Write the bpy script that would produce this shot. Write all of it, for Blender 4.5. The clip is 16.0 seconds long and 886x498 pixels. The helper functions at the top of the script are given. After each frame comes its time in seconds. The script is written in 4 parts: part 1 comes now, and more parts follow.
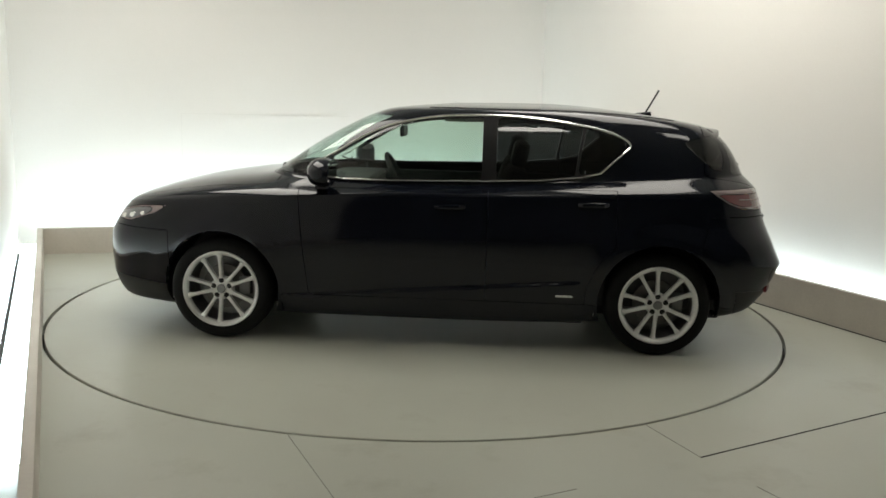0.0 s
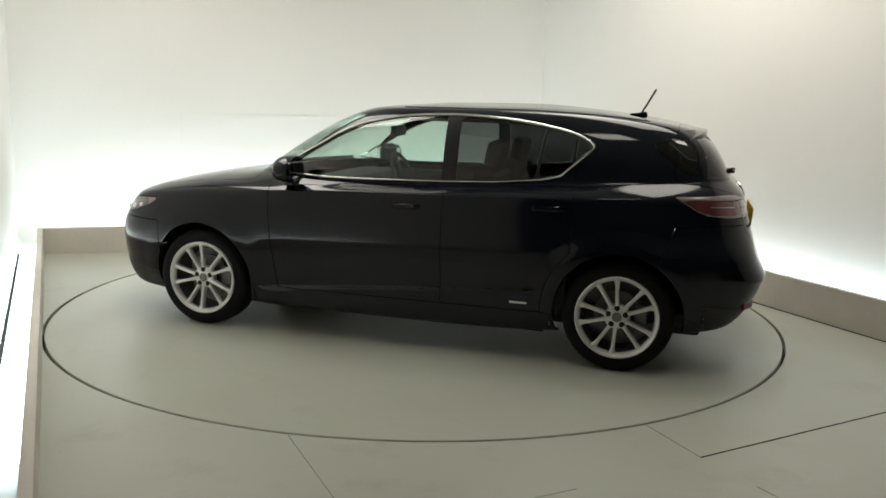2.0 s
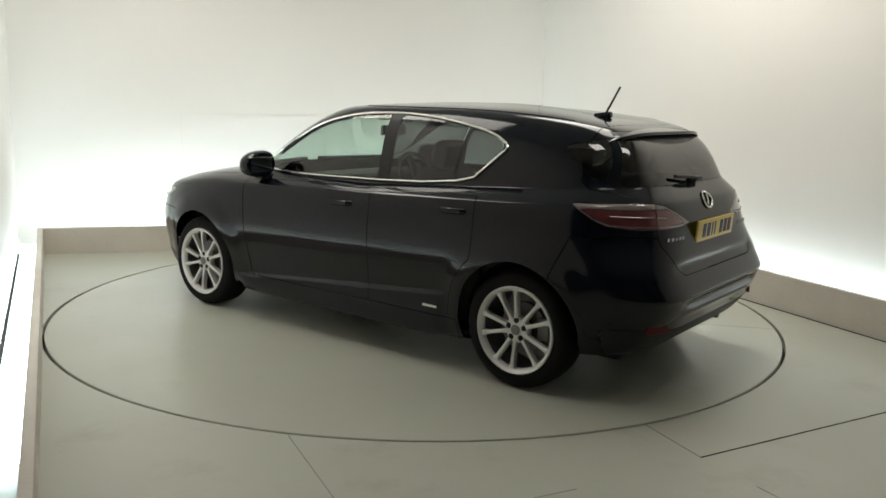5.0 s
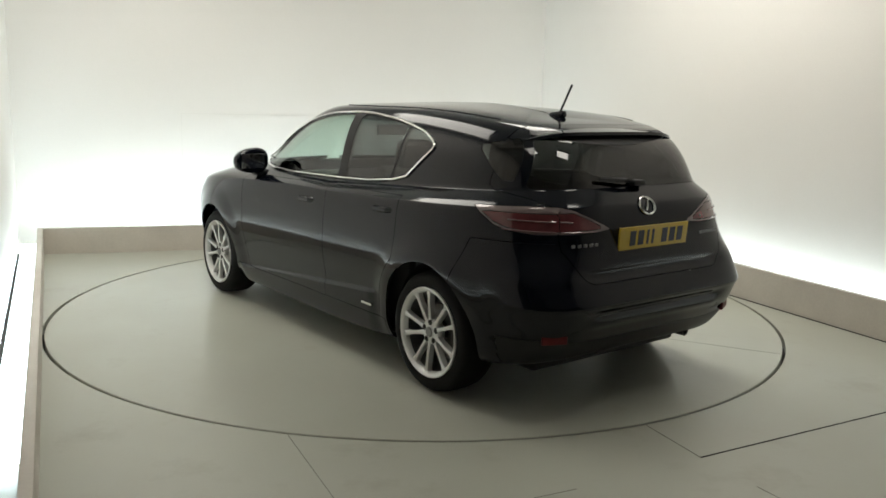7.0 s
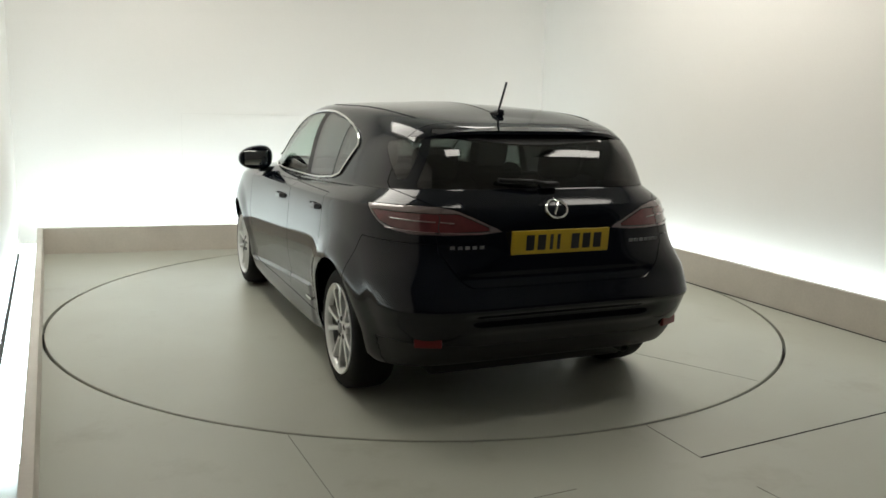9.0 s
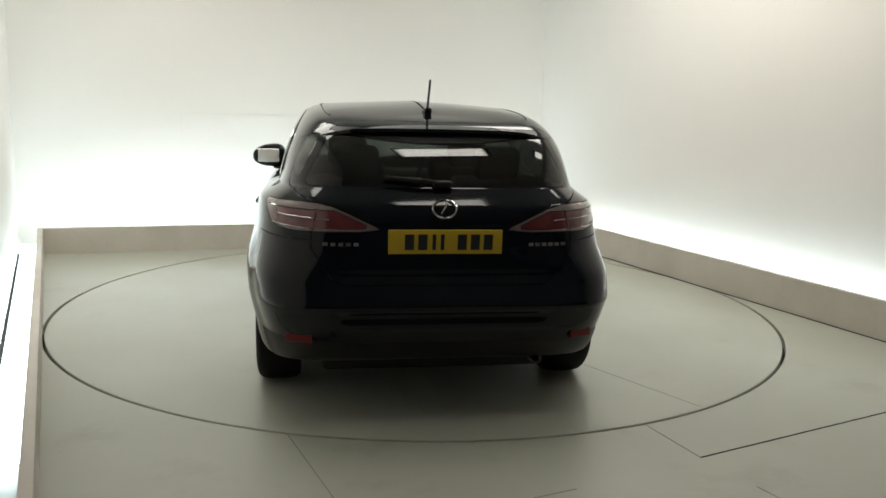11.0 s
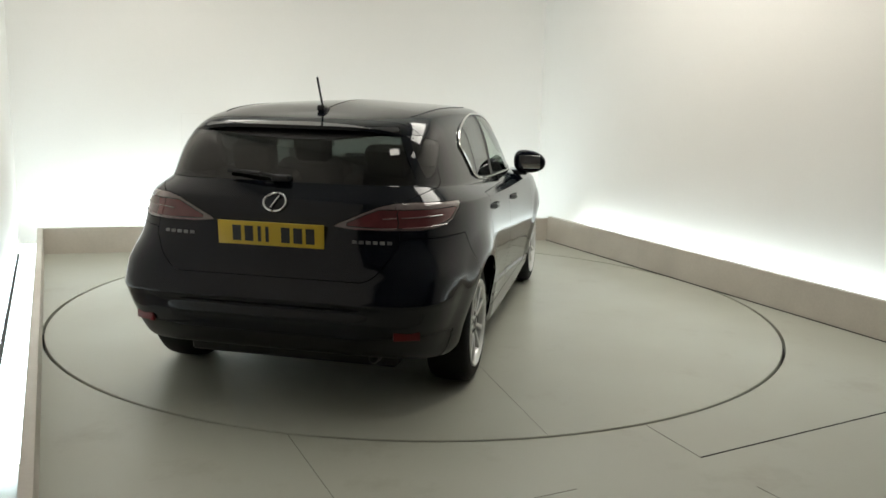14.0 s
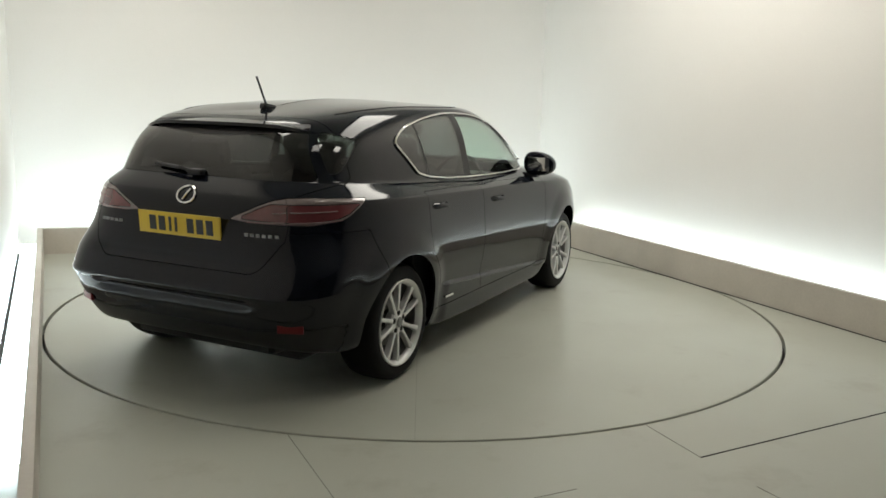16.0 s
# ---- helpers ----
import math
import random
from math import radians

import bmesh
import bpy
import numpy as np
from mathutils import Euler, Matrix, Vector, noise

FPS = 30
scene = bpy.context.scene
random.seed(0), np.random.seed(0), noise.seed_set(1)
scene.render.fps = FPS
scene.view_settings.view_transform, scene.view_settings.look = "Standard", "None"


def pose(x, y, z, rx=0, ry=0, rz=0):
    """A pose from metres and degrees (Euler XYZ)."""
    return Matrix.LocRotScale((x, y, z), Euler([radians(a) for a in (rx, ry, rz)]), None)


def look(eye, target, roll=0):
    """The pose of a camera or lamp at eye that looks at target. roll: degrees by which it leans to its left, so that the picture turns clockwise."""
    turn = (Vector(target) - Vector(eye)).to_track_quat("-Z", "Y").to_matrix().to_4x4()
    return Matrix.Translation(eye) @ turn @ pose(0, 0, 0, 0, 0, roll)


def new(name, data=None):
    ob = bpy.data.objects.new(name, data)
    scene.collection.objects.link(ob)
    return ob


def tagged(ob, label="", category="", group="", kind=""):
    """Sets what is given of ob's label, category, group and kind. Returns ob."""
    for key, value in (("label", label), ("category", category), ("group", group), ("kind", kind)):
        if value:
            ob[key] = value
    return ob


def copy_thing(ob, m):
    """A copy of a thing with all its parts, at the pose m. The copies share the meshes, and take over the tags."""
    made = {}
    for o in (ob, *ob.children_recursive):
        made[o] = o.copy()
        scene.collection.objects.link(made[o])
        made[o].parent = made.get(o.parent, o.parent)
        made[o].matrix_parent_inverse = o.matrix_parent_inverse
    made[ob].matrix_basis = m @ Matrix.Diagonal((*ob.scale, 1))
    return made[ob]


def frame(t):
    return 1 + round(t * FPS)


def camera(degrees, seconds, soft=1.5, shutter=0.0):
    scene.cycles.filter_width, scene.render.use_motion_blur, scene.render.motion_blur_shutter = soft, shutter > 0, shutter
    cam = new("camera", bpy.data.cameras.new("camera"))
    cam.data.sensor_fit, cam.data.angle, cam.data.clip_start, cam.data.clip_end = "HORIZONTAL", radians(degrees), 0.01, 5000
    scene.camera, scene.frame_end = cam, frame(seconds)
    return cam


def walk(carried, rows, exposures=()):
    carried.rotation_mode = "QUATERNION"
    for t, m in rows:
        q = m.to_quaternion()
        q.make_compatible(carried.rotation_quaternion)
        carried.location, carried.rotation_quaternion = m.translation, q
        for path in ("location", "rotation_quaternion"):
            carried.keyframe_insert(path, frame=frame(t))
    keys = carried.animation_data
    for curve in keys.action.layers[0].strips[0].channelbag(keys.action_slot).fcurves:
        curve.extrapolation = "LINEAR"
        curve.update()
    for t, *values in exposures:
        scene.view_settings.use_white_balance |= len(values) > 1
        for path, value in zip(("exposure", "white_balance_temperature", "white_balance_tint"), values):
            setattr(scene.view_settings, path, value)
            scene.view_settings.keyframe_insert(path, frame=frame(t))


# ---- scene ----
cam = camera(55.68, 16.0, soft=1.6)
EYE, AIM = (0.0, -5.9115, 1.47), (0.1652, -0.0076, 0.4133)
walk(cam, [(0, look(EYE, AIM, 1.52)), (16, look(EYE, AIM, 1.52))], exposures=[(0, 0.12), (16, 0.12)])

# ---- light ----
# the plan of the studio: kerb corners, and the walls behind the light troughs
KERB_BL, KERB_BR = Vector((-3.38, 1.60)), Vector((1.36, 2.98))
LEFT_DIR, RIGHT_DIR = Vector((0.3985, -0.9172)), Vector((0.404, -0.915))
BACK_DIR = (KERB_BR - KERB_BL).normalized()
BACK_OUT = Vector((-BACK_DIR.y, BACK_DIR.x))
LEFT_OUT, RIGHT_OUT = Vector((-0.919, -0.394)), Vector((0.915, 0.404))
KERB_H, RIGHT_KERB_H, CEIL_H = 0.235, 0.262, 3.6
BACK_GAP, SIDE_GAP = 0.60, 0.22
LEFT_LEN, RIGHT_LEN = 6.6, 8.0

world = bpy.data.worlds.new("studio_world")
world.use_nodes = True
world.node_tree.nodes["Background"].inputs[0].default_value = (0.8, 0.85, 0.9, 1)
world.node_tree.nodes["Background"].inputs[1].default_value = 0.02
scene.world = world


def meet(p, d, q, e):
    """Where the line p + s d meets q + t e in the plan."""
    s = ((q.x - p.x) * e.y - (q.y - p.y) * e.x) / (d.x * e.y - d.y * e.x)
    return p + d * s


WALL_BL = meet(KERB_BL + LEFT_OUT * SIDE_GAP, LEFT_DIR, KERB_BL + BACK_OUT * BACK_GAP, BACK_DIR)
WALL_BR = meet(KERB_BR + RIGHT_OUT * SIDE_GAP, RIGHT_DIR, KERB_BL + BACK_OUT * BACK_GAP, BACK_DIR)
WALL_FL, WALL_FR = WALL_BL + LEFT_DIR * LEFT_LEN, WALL_BR + RIGHT_DIR * RIGHT_LEN


def area_lamp(name, m, sx, sy, watts, colour):
    data = bpy.data.lights.new(name, "AREA")
    data.shape, data.size, data.size_y, data.energy, data.color = "RECTANGLE", sx, sy, watts, colour
    ob = new(name, data)
    ob.matrix_world = m
    return ob


WARM, COOL = (1.0, 0.955, 0.86), (0.75, 0.925, 1.0)
# long softboxes under the ceiling, along the walls and over the near side: x, y, turn, watts
CEILING_LAMPS = [(-1.70, -0.05, -66.5, 36), (1.50, 0.25, -66.2, 38), (0.6, -2.7, 20.0, 5), (2.6, -1.9, 20.0, 5)]
for lx, ly, turn, power in CEILING_LAMPS:
    wide, deep = (2.6, 1.2) if power > 20 else (0.70, 0.46)
    area_lamp("ceiling_lamp", pose(lx, ly, CEIL_H - 0.10, 0, 0, turn), wide, deep, power, WARM)


# ---- materials ----
def material(name, base, rough=0.5, metal=0.0, grain=0.0, grain_scale=40.0, stain=0.0, stain_scale=1.5, bump=0.0, coat=0.0, tint=None, spec=0.5):
    m = bpy.data.materials.new(name)
    m.use_nodes = True
    nt = m.node_tree
    b = nt.nodes["Principled BSDF"]
    b.inputs["Base Color"].default_value = (*base, 1)
    b.inputs["Roughness"].default_value = rough
    b.inputs["Metallic"].default_value = metal
    b.inputs["Coat Weight"].default_value = coat
    b.inputs["Coat Roughness"].default_value = 0.03
    b.inputs["Specular IOR Level"].default_value = spec
    if grain or stain or bump:
        co = nt.nodes.new("ShaderNodeTexCoord")
        fine = nt.nodes.new("ShaderNodeTexNoise")
        fine.inputs["Scale"].default_value, fine.inputs["Detail"].default_value = grain_scale, 6
        wide = nt.nodes.new("ShaderNodeTexNoise")
        wide.inputs["Scale"].default_value, wide.inputs["Detail"].default_value = stain_scale, 5
        for n in (fine, wide):
            nt.links.new(co.outputs["Object"], n.inputs["Vector"])
        mixes = None
        for n, amount, other in ((fine, grain, 0.6), (wide, stain, 0.5)):
            if not amount:
                continue
            mx = nt.nodes.new("ShaderNodeMix")
            mx.data_type = "RGBA"
            ramp = nt.nodes.new("ShaderNodeMapRange")
            ramp.inputs[1].default_value, ramp.inputs[2].default_value = 0.35, 0.65
            ramp.inputs[3].default_value, ramp.inputs[4].default_value = 0.0, amount
            nt.links.new(n.outputs["Fac"], ramp.inputs[0])
            nt.links.new(ramp.outputs[0], mx.inputs["Factor"])
            if mixes:
                nt.links.new(mixes.outputs["Result"], mx.inputs["A"])
            else:
                mx.inputs["A"].default_value = (*base, 1)
            mx.inputs["B"].default_value = (*(tint or [c * other for c in base]), 1)
            mixes = mx
        if mixes:
            nt.links.new(mixes.outputs["Result"], b.inputs["Base Color"])
            rr = nt.nodes.new("ShaderNodeMapRange")
            rr.inputs[3].default_value, rr.inputs[4].default_value = rough * 0.8, min(1, rough * 1.25)
            nt.links.new(wide.outputs["Fac"], rr.inputs[0])
            nt.links.new(rr.outputs[0], b.inputs["Roughness"])
        if bump:
            bp = nt.nodes.new("ShaderNodeBump")
            bp.inputs["Strength"].default_value, bp.inputs["Distance"].default_value = bump, 0.004
            nt.links.new(fine.outputs["Fac"], bp.inputs["Height"])
            nt.links.new(bp.outputs[0], b.inputs["Normal"])
    return m


def glow(name, colour, strength):
    m = bpy.data.materials.new(name)
    m.use_nodes = True
    b = m.node_tree.nodes["Principled BSDF"]
    b.inputs["Base Color"].default_value = (0.8, 0.8, 0.8, 1)
    b.inputs["Emission Color"].default_value = (*colour, 1)
    b.inputs["Emission Strength"].default_value = strength
    return m


def glass(name, colour, rough=0.0):
    """Thin tinted pane: part clear, part mirror-like."""
    m = bpy.data.materials.new(name)
    m.use_nodes = True
    nt = m.node_tree
    nt.nodes.remove(nt.nodes["Principled BSDF"])
    clear = nt.nodes.new("ShaderNodeBsdfTransparent")
    clear.inputs[0].default_value = (*colour, 1)
    gloss = nt.nodes.new("ShaderNodeBsdfGlossy")
    gloss.inputs["Roughness"].default_value = rough
    edge = nt.nodes.new("ShaderNodeLayerWeight")
    edge.inputs[0].default_value = 0.5
    steep = nt.nodes.new("ShaderNodeMath")
    steep.operation = "POWER"
    steep.inputs[1].default_value = 4.0
    fres = nt.nodes.new("ShaderNodeMath")
    fres.operation = "MULTIPLY_ADD"
    fres.inputs[1].default_value, fres.inputs[2].default_value = 0.85, 0.075
    nt.links.new(edge.outputs["Facing"], steep.inputs[0])
    nt.links.new(steep.outputs[0], fres.inputs[0])
    mix = nt.nodes.new("ShaderNodeMixShader")
    nt.links.new(fres.outputs[0], mix.inputs[0])
    nt.links.new(clear.outputs[0], mix.inputs[1])
    nt.links.new(gloss.outputs[0], mix.inputs[2])
    nt.links.new(mix.outputs[0], nt.nodes["Material Output"].inputs[0])
    return m


M_FLOOR = material("painted_floor", (0.425, 0.437, 0.375), 0.33, grain=0.10, grain_scale=90, stain=0.30, stain_scale=1.1, bump=0.03, tint=(0.36, 0.35, 0.30))
M_DISC = material("turntable_paint", (0.435, 0.448, 0.385), 0.30, grain=0.10, grain_scale=90, stain=0.30, stain_scale=1.3, bump=0.03, tint=(0.365, 0.355, 0.305))
def dirtied(mat, dirt, low, high, scale):
    """Adds uneven patches of dirt over a material's colour."""
    nt = mat.node_tree
    b = nt.nodes["Principled BSDF"]
    src = b.inputs["Base Color"].links[0].from_socket
    co = nt.nodes.new("ShaderNodeTexCoord")
    n = nt.nodes.new("ShaderNodeTexNoise")
    n.inputs["Scale"].default_value, n.inputs["Detail"].default_value, n.inputs["Roughness"].default_value = scale, 8, 0.65
    r = nt.nodes.new("ShaderNodeMapRange")
    r.inputs[1].default_value, r.inputs[2].default_value, r.inputs[4].default_value = low, high, 0.55
    mx = nt.nodes.new("ShaderNodeMix")
    mx.data_type = "RGBA"
    mx.inputs["B"].default_value = (*dirt, 1)
    nt.links.new(co.outputs["Object"], n.inputs["Vector"])
    nt.links.new(n.outputs["Fac"], r.inputs[0])
    nt.links.new(r.outputs[0], mx.inputs["Factor"])
    nt.links.new(src, mx.inputs["A"])
    nt.links.new(mx.outputs["Result"], b.inputs["Base Color"])


dirtied(M_FLOOR, (0.27, 0.24, 0.18), 0.56, 0.80, 2.3)
dirtied(M_DISC, (0.30, 0.285, 0.23), 0.58, 0.82, 3.1)
M_WALL = material("wall_paint", (0.775, 0.750, 0.712), 0.75, grain=0.05, grain_scale=120, stain=0.06, stain_scale=0.8, bump=0.03)
M_KERB = material("kerb_paint", (0.59, 0.545, 0.48), 0.45, grain=0.14, grain_scale=60, stain=0.28, stain_scale=2.2, bump=0.04)
M_CEIL = material("ceiling_paint", (0.52, 0.50, 0.46), 0.9, grain=0.1, stain=0.1)
# dark tone stands in for missing light on the walls behind the camera
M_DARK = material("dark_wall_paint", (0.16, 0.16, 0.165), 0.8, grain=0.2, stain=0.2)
M_GAP = material("gap_dark", (0.02, 0.019, 0.016), 0.9, grain=0.3, grain_scale=30)
M_LED = glow("led_diffuser", COOL, 9.3)
M_LAMP = glow("lamp_diffuser", WARM, 2.0)
M_PAINT = material("black_car_paint", (0.0048, 0.0062, 0.0108), 0.08, spec=0.36, stain=0.15, stain_scale=3.0)
M_TRIM = material("black_trim", (0.009, 0.009, 0.010), 0.45, spec=0.35, grain=0.2, grain_scale=200)
M_CHROME = material("chrome", (0.82, 0.82, 0.80), 0.10, metal=1.0, grain=0.06, grain_scale=30)
M_ALLOY = material("silver_alloy", (0.70, 0.70, 0.69), 0.30, metal=0.35, grain=0.10, grain_scale=25)
# darker copy of the silver: barrel shade in the colour, plain grey elsewhere
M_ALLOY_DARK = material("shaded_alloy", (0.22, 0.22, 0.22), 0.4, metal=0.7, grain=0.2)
M_DISC_STEEL = material("brake_steel", (0.15, 0.145, 0.14), 0.4, metal=0.9, grain=0.3, grain_scale=80)
M_TYRE = material("tyre_rubber", (0.0055, 0.0055, 0.0055), 0.7, spec=0.2, grain=0.25, grain_scale=60, bump=0.2)
M_MIRROR = material("mirror_silver", (0.75, 0.75, 0.75), 0.04, metal=1.0)
M_SEAM = material("turntable_seam", (0.33, 0.33, 0.285), 0.5, grain=0.3, grain_scale=20)
M_PANEL_JOINT = material("panel_joint_filler", (0.735, 0.71, 0.672), 0.8, grain=0.1)
M_FAINT = material("faint_joint", (0.25, 0.245, 0.21), 0.6, grain=0.3, grain_scale=30)
M_GLASS = glass("tinted_glass", (0.68, 0.79, 0.73))
M_PRIVACY = glass("privacy_glass", (0.13, 0.14, 0.14), 0.02)
M_REAR_GLASS = glass("rear_privacy_glass", (0.09, 0.095, 0.09), 0.04)
M_LENS = material("red_lens", (0.15, 0.038, 0.042), 0.10, coat=1.0, stain=0.4, stain_scale=14, tint=(0.06, 0.02, 0.024))
M_LENS_CLEAR = material("smoked_clear_lens", (0.24, 0.19, 0.19), 0.14, metal=0.1, coat=1.0, grain=0.3, grain_scale=40)
M_LENS_PALE = material("pale_lamp_strip", (0.27, 0.17, 0.17), 0.25, coat=1.0, grain=0.4, grain_scale=50)
M_HEAD = material("headlight_lens", (0.16, 0.165, 0.18), 0.10, metal=0.6, coat=1.0, grain=0.5, grain_scale=16)
M_RED = material("red_reflector", (0.13, 0.005, 0.007), 0.35, spec=0.3, grain=0.2, grain_scale=300)
M_PLATE = material("yellow_plate", (0.62, 0.42, 0.02), 0.35, grain=0.1, grain_scale=200)
M_INK = material("plate_ink", (0.01, 0.01, 0.01), 0.5)
M_SEAT = material("dark_upholstery", (0.035, 0.034, 0.034), 0.75, grain=0.3, grain_scale=150, bump=0.2)
M_CABIN = material("cabin_plastic", (0.028, 0.028, 0.03), 0.6, grain=0.2, grain_scale=120)
M_LINER = material("headliner", (0.32, 0.31, 0.29), 0.9, grain=0.2, grain_scale=100)


# ---- mesh tools ----
def part(name, bm, mat, parent=None, label="", smooth=True, auto=35):
    me = bpy.data.meshes.new(name)
    bmesh.ops.recalc_face_normals(bm, faces=bm.faces[:]) if auto else None
    for f in bm.faces:
        f.smooth = smooth
    if smooth and auto:
        for e in bm.edges:
            e.smooth = not (len(e.link_faces) == 2 and e.calc_face_angle(0) > radians(auto))
    bm.to_mesh(me)
    bm.free()
    me.materials.append(mat)
    ob = new(name, me)
    if parent:
        ob.parent = parent
    if label:
        ob["label"] = label
    return ob


def box(bm, lo, hi, bevel=0.0, m=None):
    r = bmesh.ops.create_cube(bm, size=1)
    size = [b - a for a, b in zip(lo, hi)]
    mid = [(a + b) / 2 for a, b in zip(lo, hi)]
    bmesh.ops.transform(bm, matrix=Matrix.LocRotScale(mid, None, size), verts=r["verts"])
    verts = r["verts"]
    if bevel:
        edges = list({e for v in verts for e in v.link_edges})
        r = bmesh.ops.bevel(bm, geom=edges, offset=bevel, segments=3, profile=0.6, affect="EDGES")
        verts = list({v for f in r["faces"] for v in f.verts} | {v for v in verts if v.is_valid})
    if m is not None:
        bmesh.ops.transform(bm, matrix=m, verts=verts)
    return verts


def boxed(name, lo, hi, mat, parent=None, label="", bevel=0.004, m=None):
    bm = bmesh.new()
    box(bm, lo, hi, bevel, m)
    return part(name, bm, mat, parent, label)


def tube(bm, pts, radius, sides=8, closed=False, flat=1.0):
    """A round bar along the points."""
    pts = [Vector(p) for p in pts]
    n, rings = len(pts), []
    for i, p in enumerate(pts):
        a = pts[(i - 1) % n] if closed or i else p
        b = pts[(i + 1) % n] if closed or i < n - 1 else p
        t = (b - a).normalized()
        u = t.cross(Vector((0.02, 1, 0.03))).normalized()
        w = t.cross(u)
        rings.append([bm.verts.new(p + (u * math.cos(2 * math.pi * k / sides) + w * flat * math.sin(2 * math.pi * k / sides)) * radius) for k in range(sides)])
    for i in range(n if closed else n - 1):
        r, s = rings[i], rings[(i + 1) % n]
        for k in range(sides):
            bm.faces.new((r[k], r[(k + 1) % sides], s[(k + 1) % sides], s[k]))
    if not closed:
        bm.faces.new(rings[0][::-1])
        bm.faces.new(rings[-1])


def lathe(bm, profile, steps=48, m=None):
    """Turns (radius, along) points round the y axis."""
    rings = []
    for r, y in profile:
        rings.append([bm.verts.new((r * math.cos(2 * math.pi * k / steps), y, r * math.sin(2 * math.pi * k / steps))) for k in range(steps)])
    for a, b in zip(rings, rings[1:]):
        for k in range(steps):
            bm.faces.new((a[k], a[(k + 1) % steps], b[(k + 1) % steps], b[k]))
    if m is not None:
        bmesh.ops.transform(bm, matrix=m, verts=[v for r in rings for v in r])


def prism(bm, plan, z0, z1):
    """An upright block over a plan outline."""
    lo = [bm.verts.new((x, y, z0)) for x, y in plan]
    hi = [bm.verts.new((x, y, z1)) for x, y in plan]
    n = len(plan)
    bm.faces.new(lo[::-1])
    bm.faces.new(hi)
    for i in range(n):
        bm.faces.new((lo[i], lo[(i + 1) % n], hi[(i + 1) % n], hi[i]))


def slab(name, plan, z0, z1, mat, label="", bevel=0.0):
    bm = bmesh.new()
    prism(bm, plan, z0, z1)
    if bevel:
        bmesh.ops.bevel(bm, geom=bm.edges[:], offset=bevel, segments=2, affect="EDGES")
    return tagged(part(name, bm, mat), label=label, category=name.split("_")[0], kind="structure")


# ---- the studio ----
def strip(p, q, out, a, b):
    """Plan outline of a band along p-q, between a and b metres outwards."""
    return [tuple(p + out * a), tuple(q + out * a), tuple(q + out * b), tuple(p + out * b)]


TURN_R = 2.4537


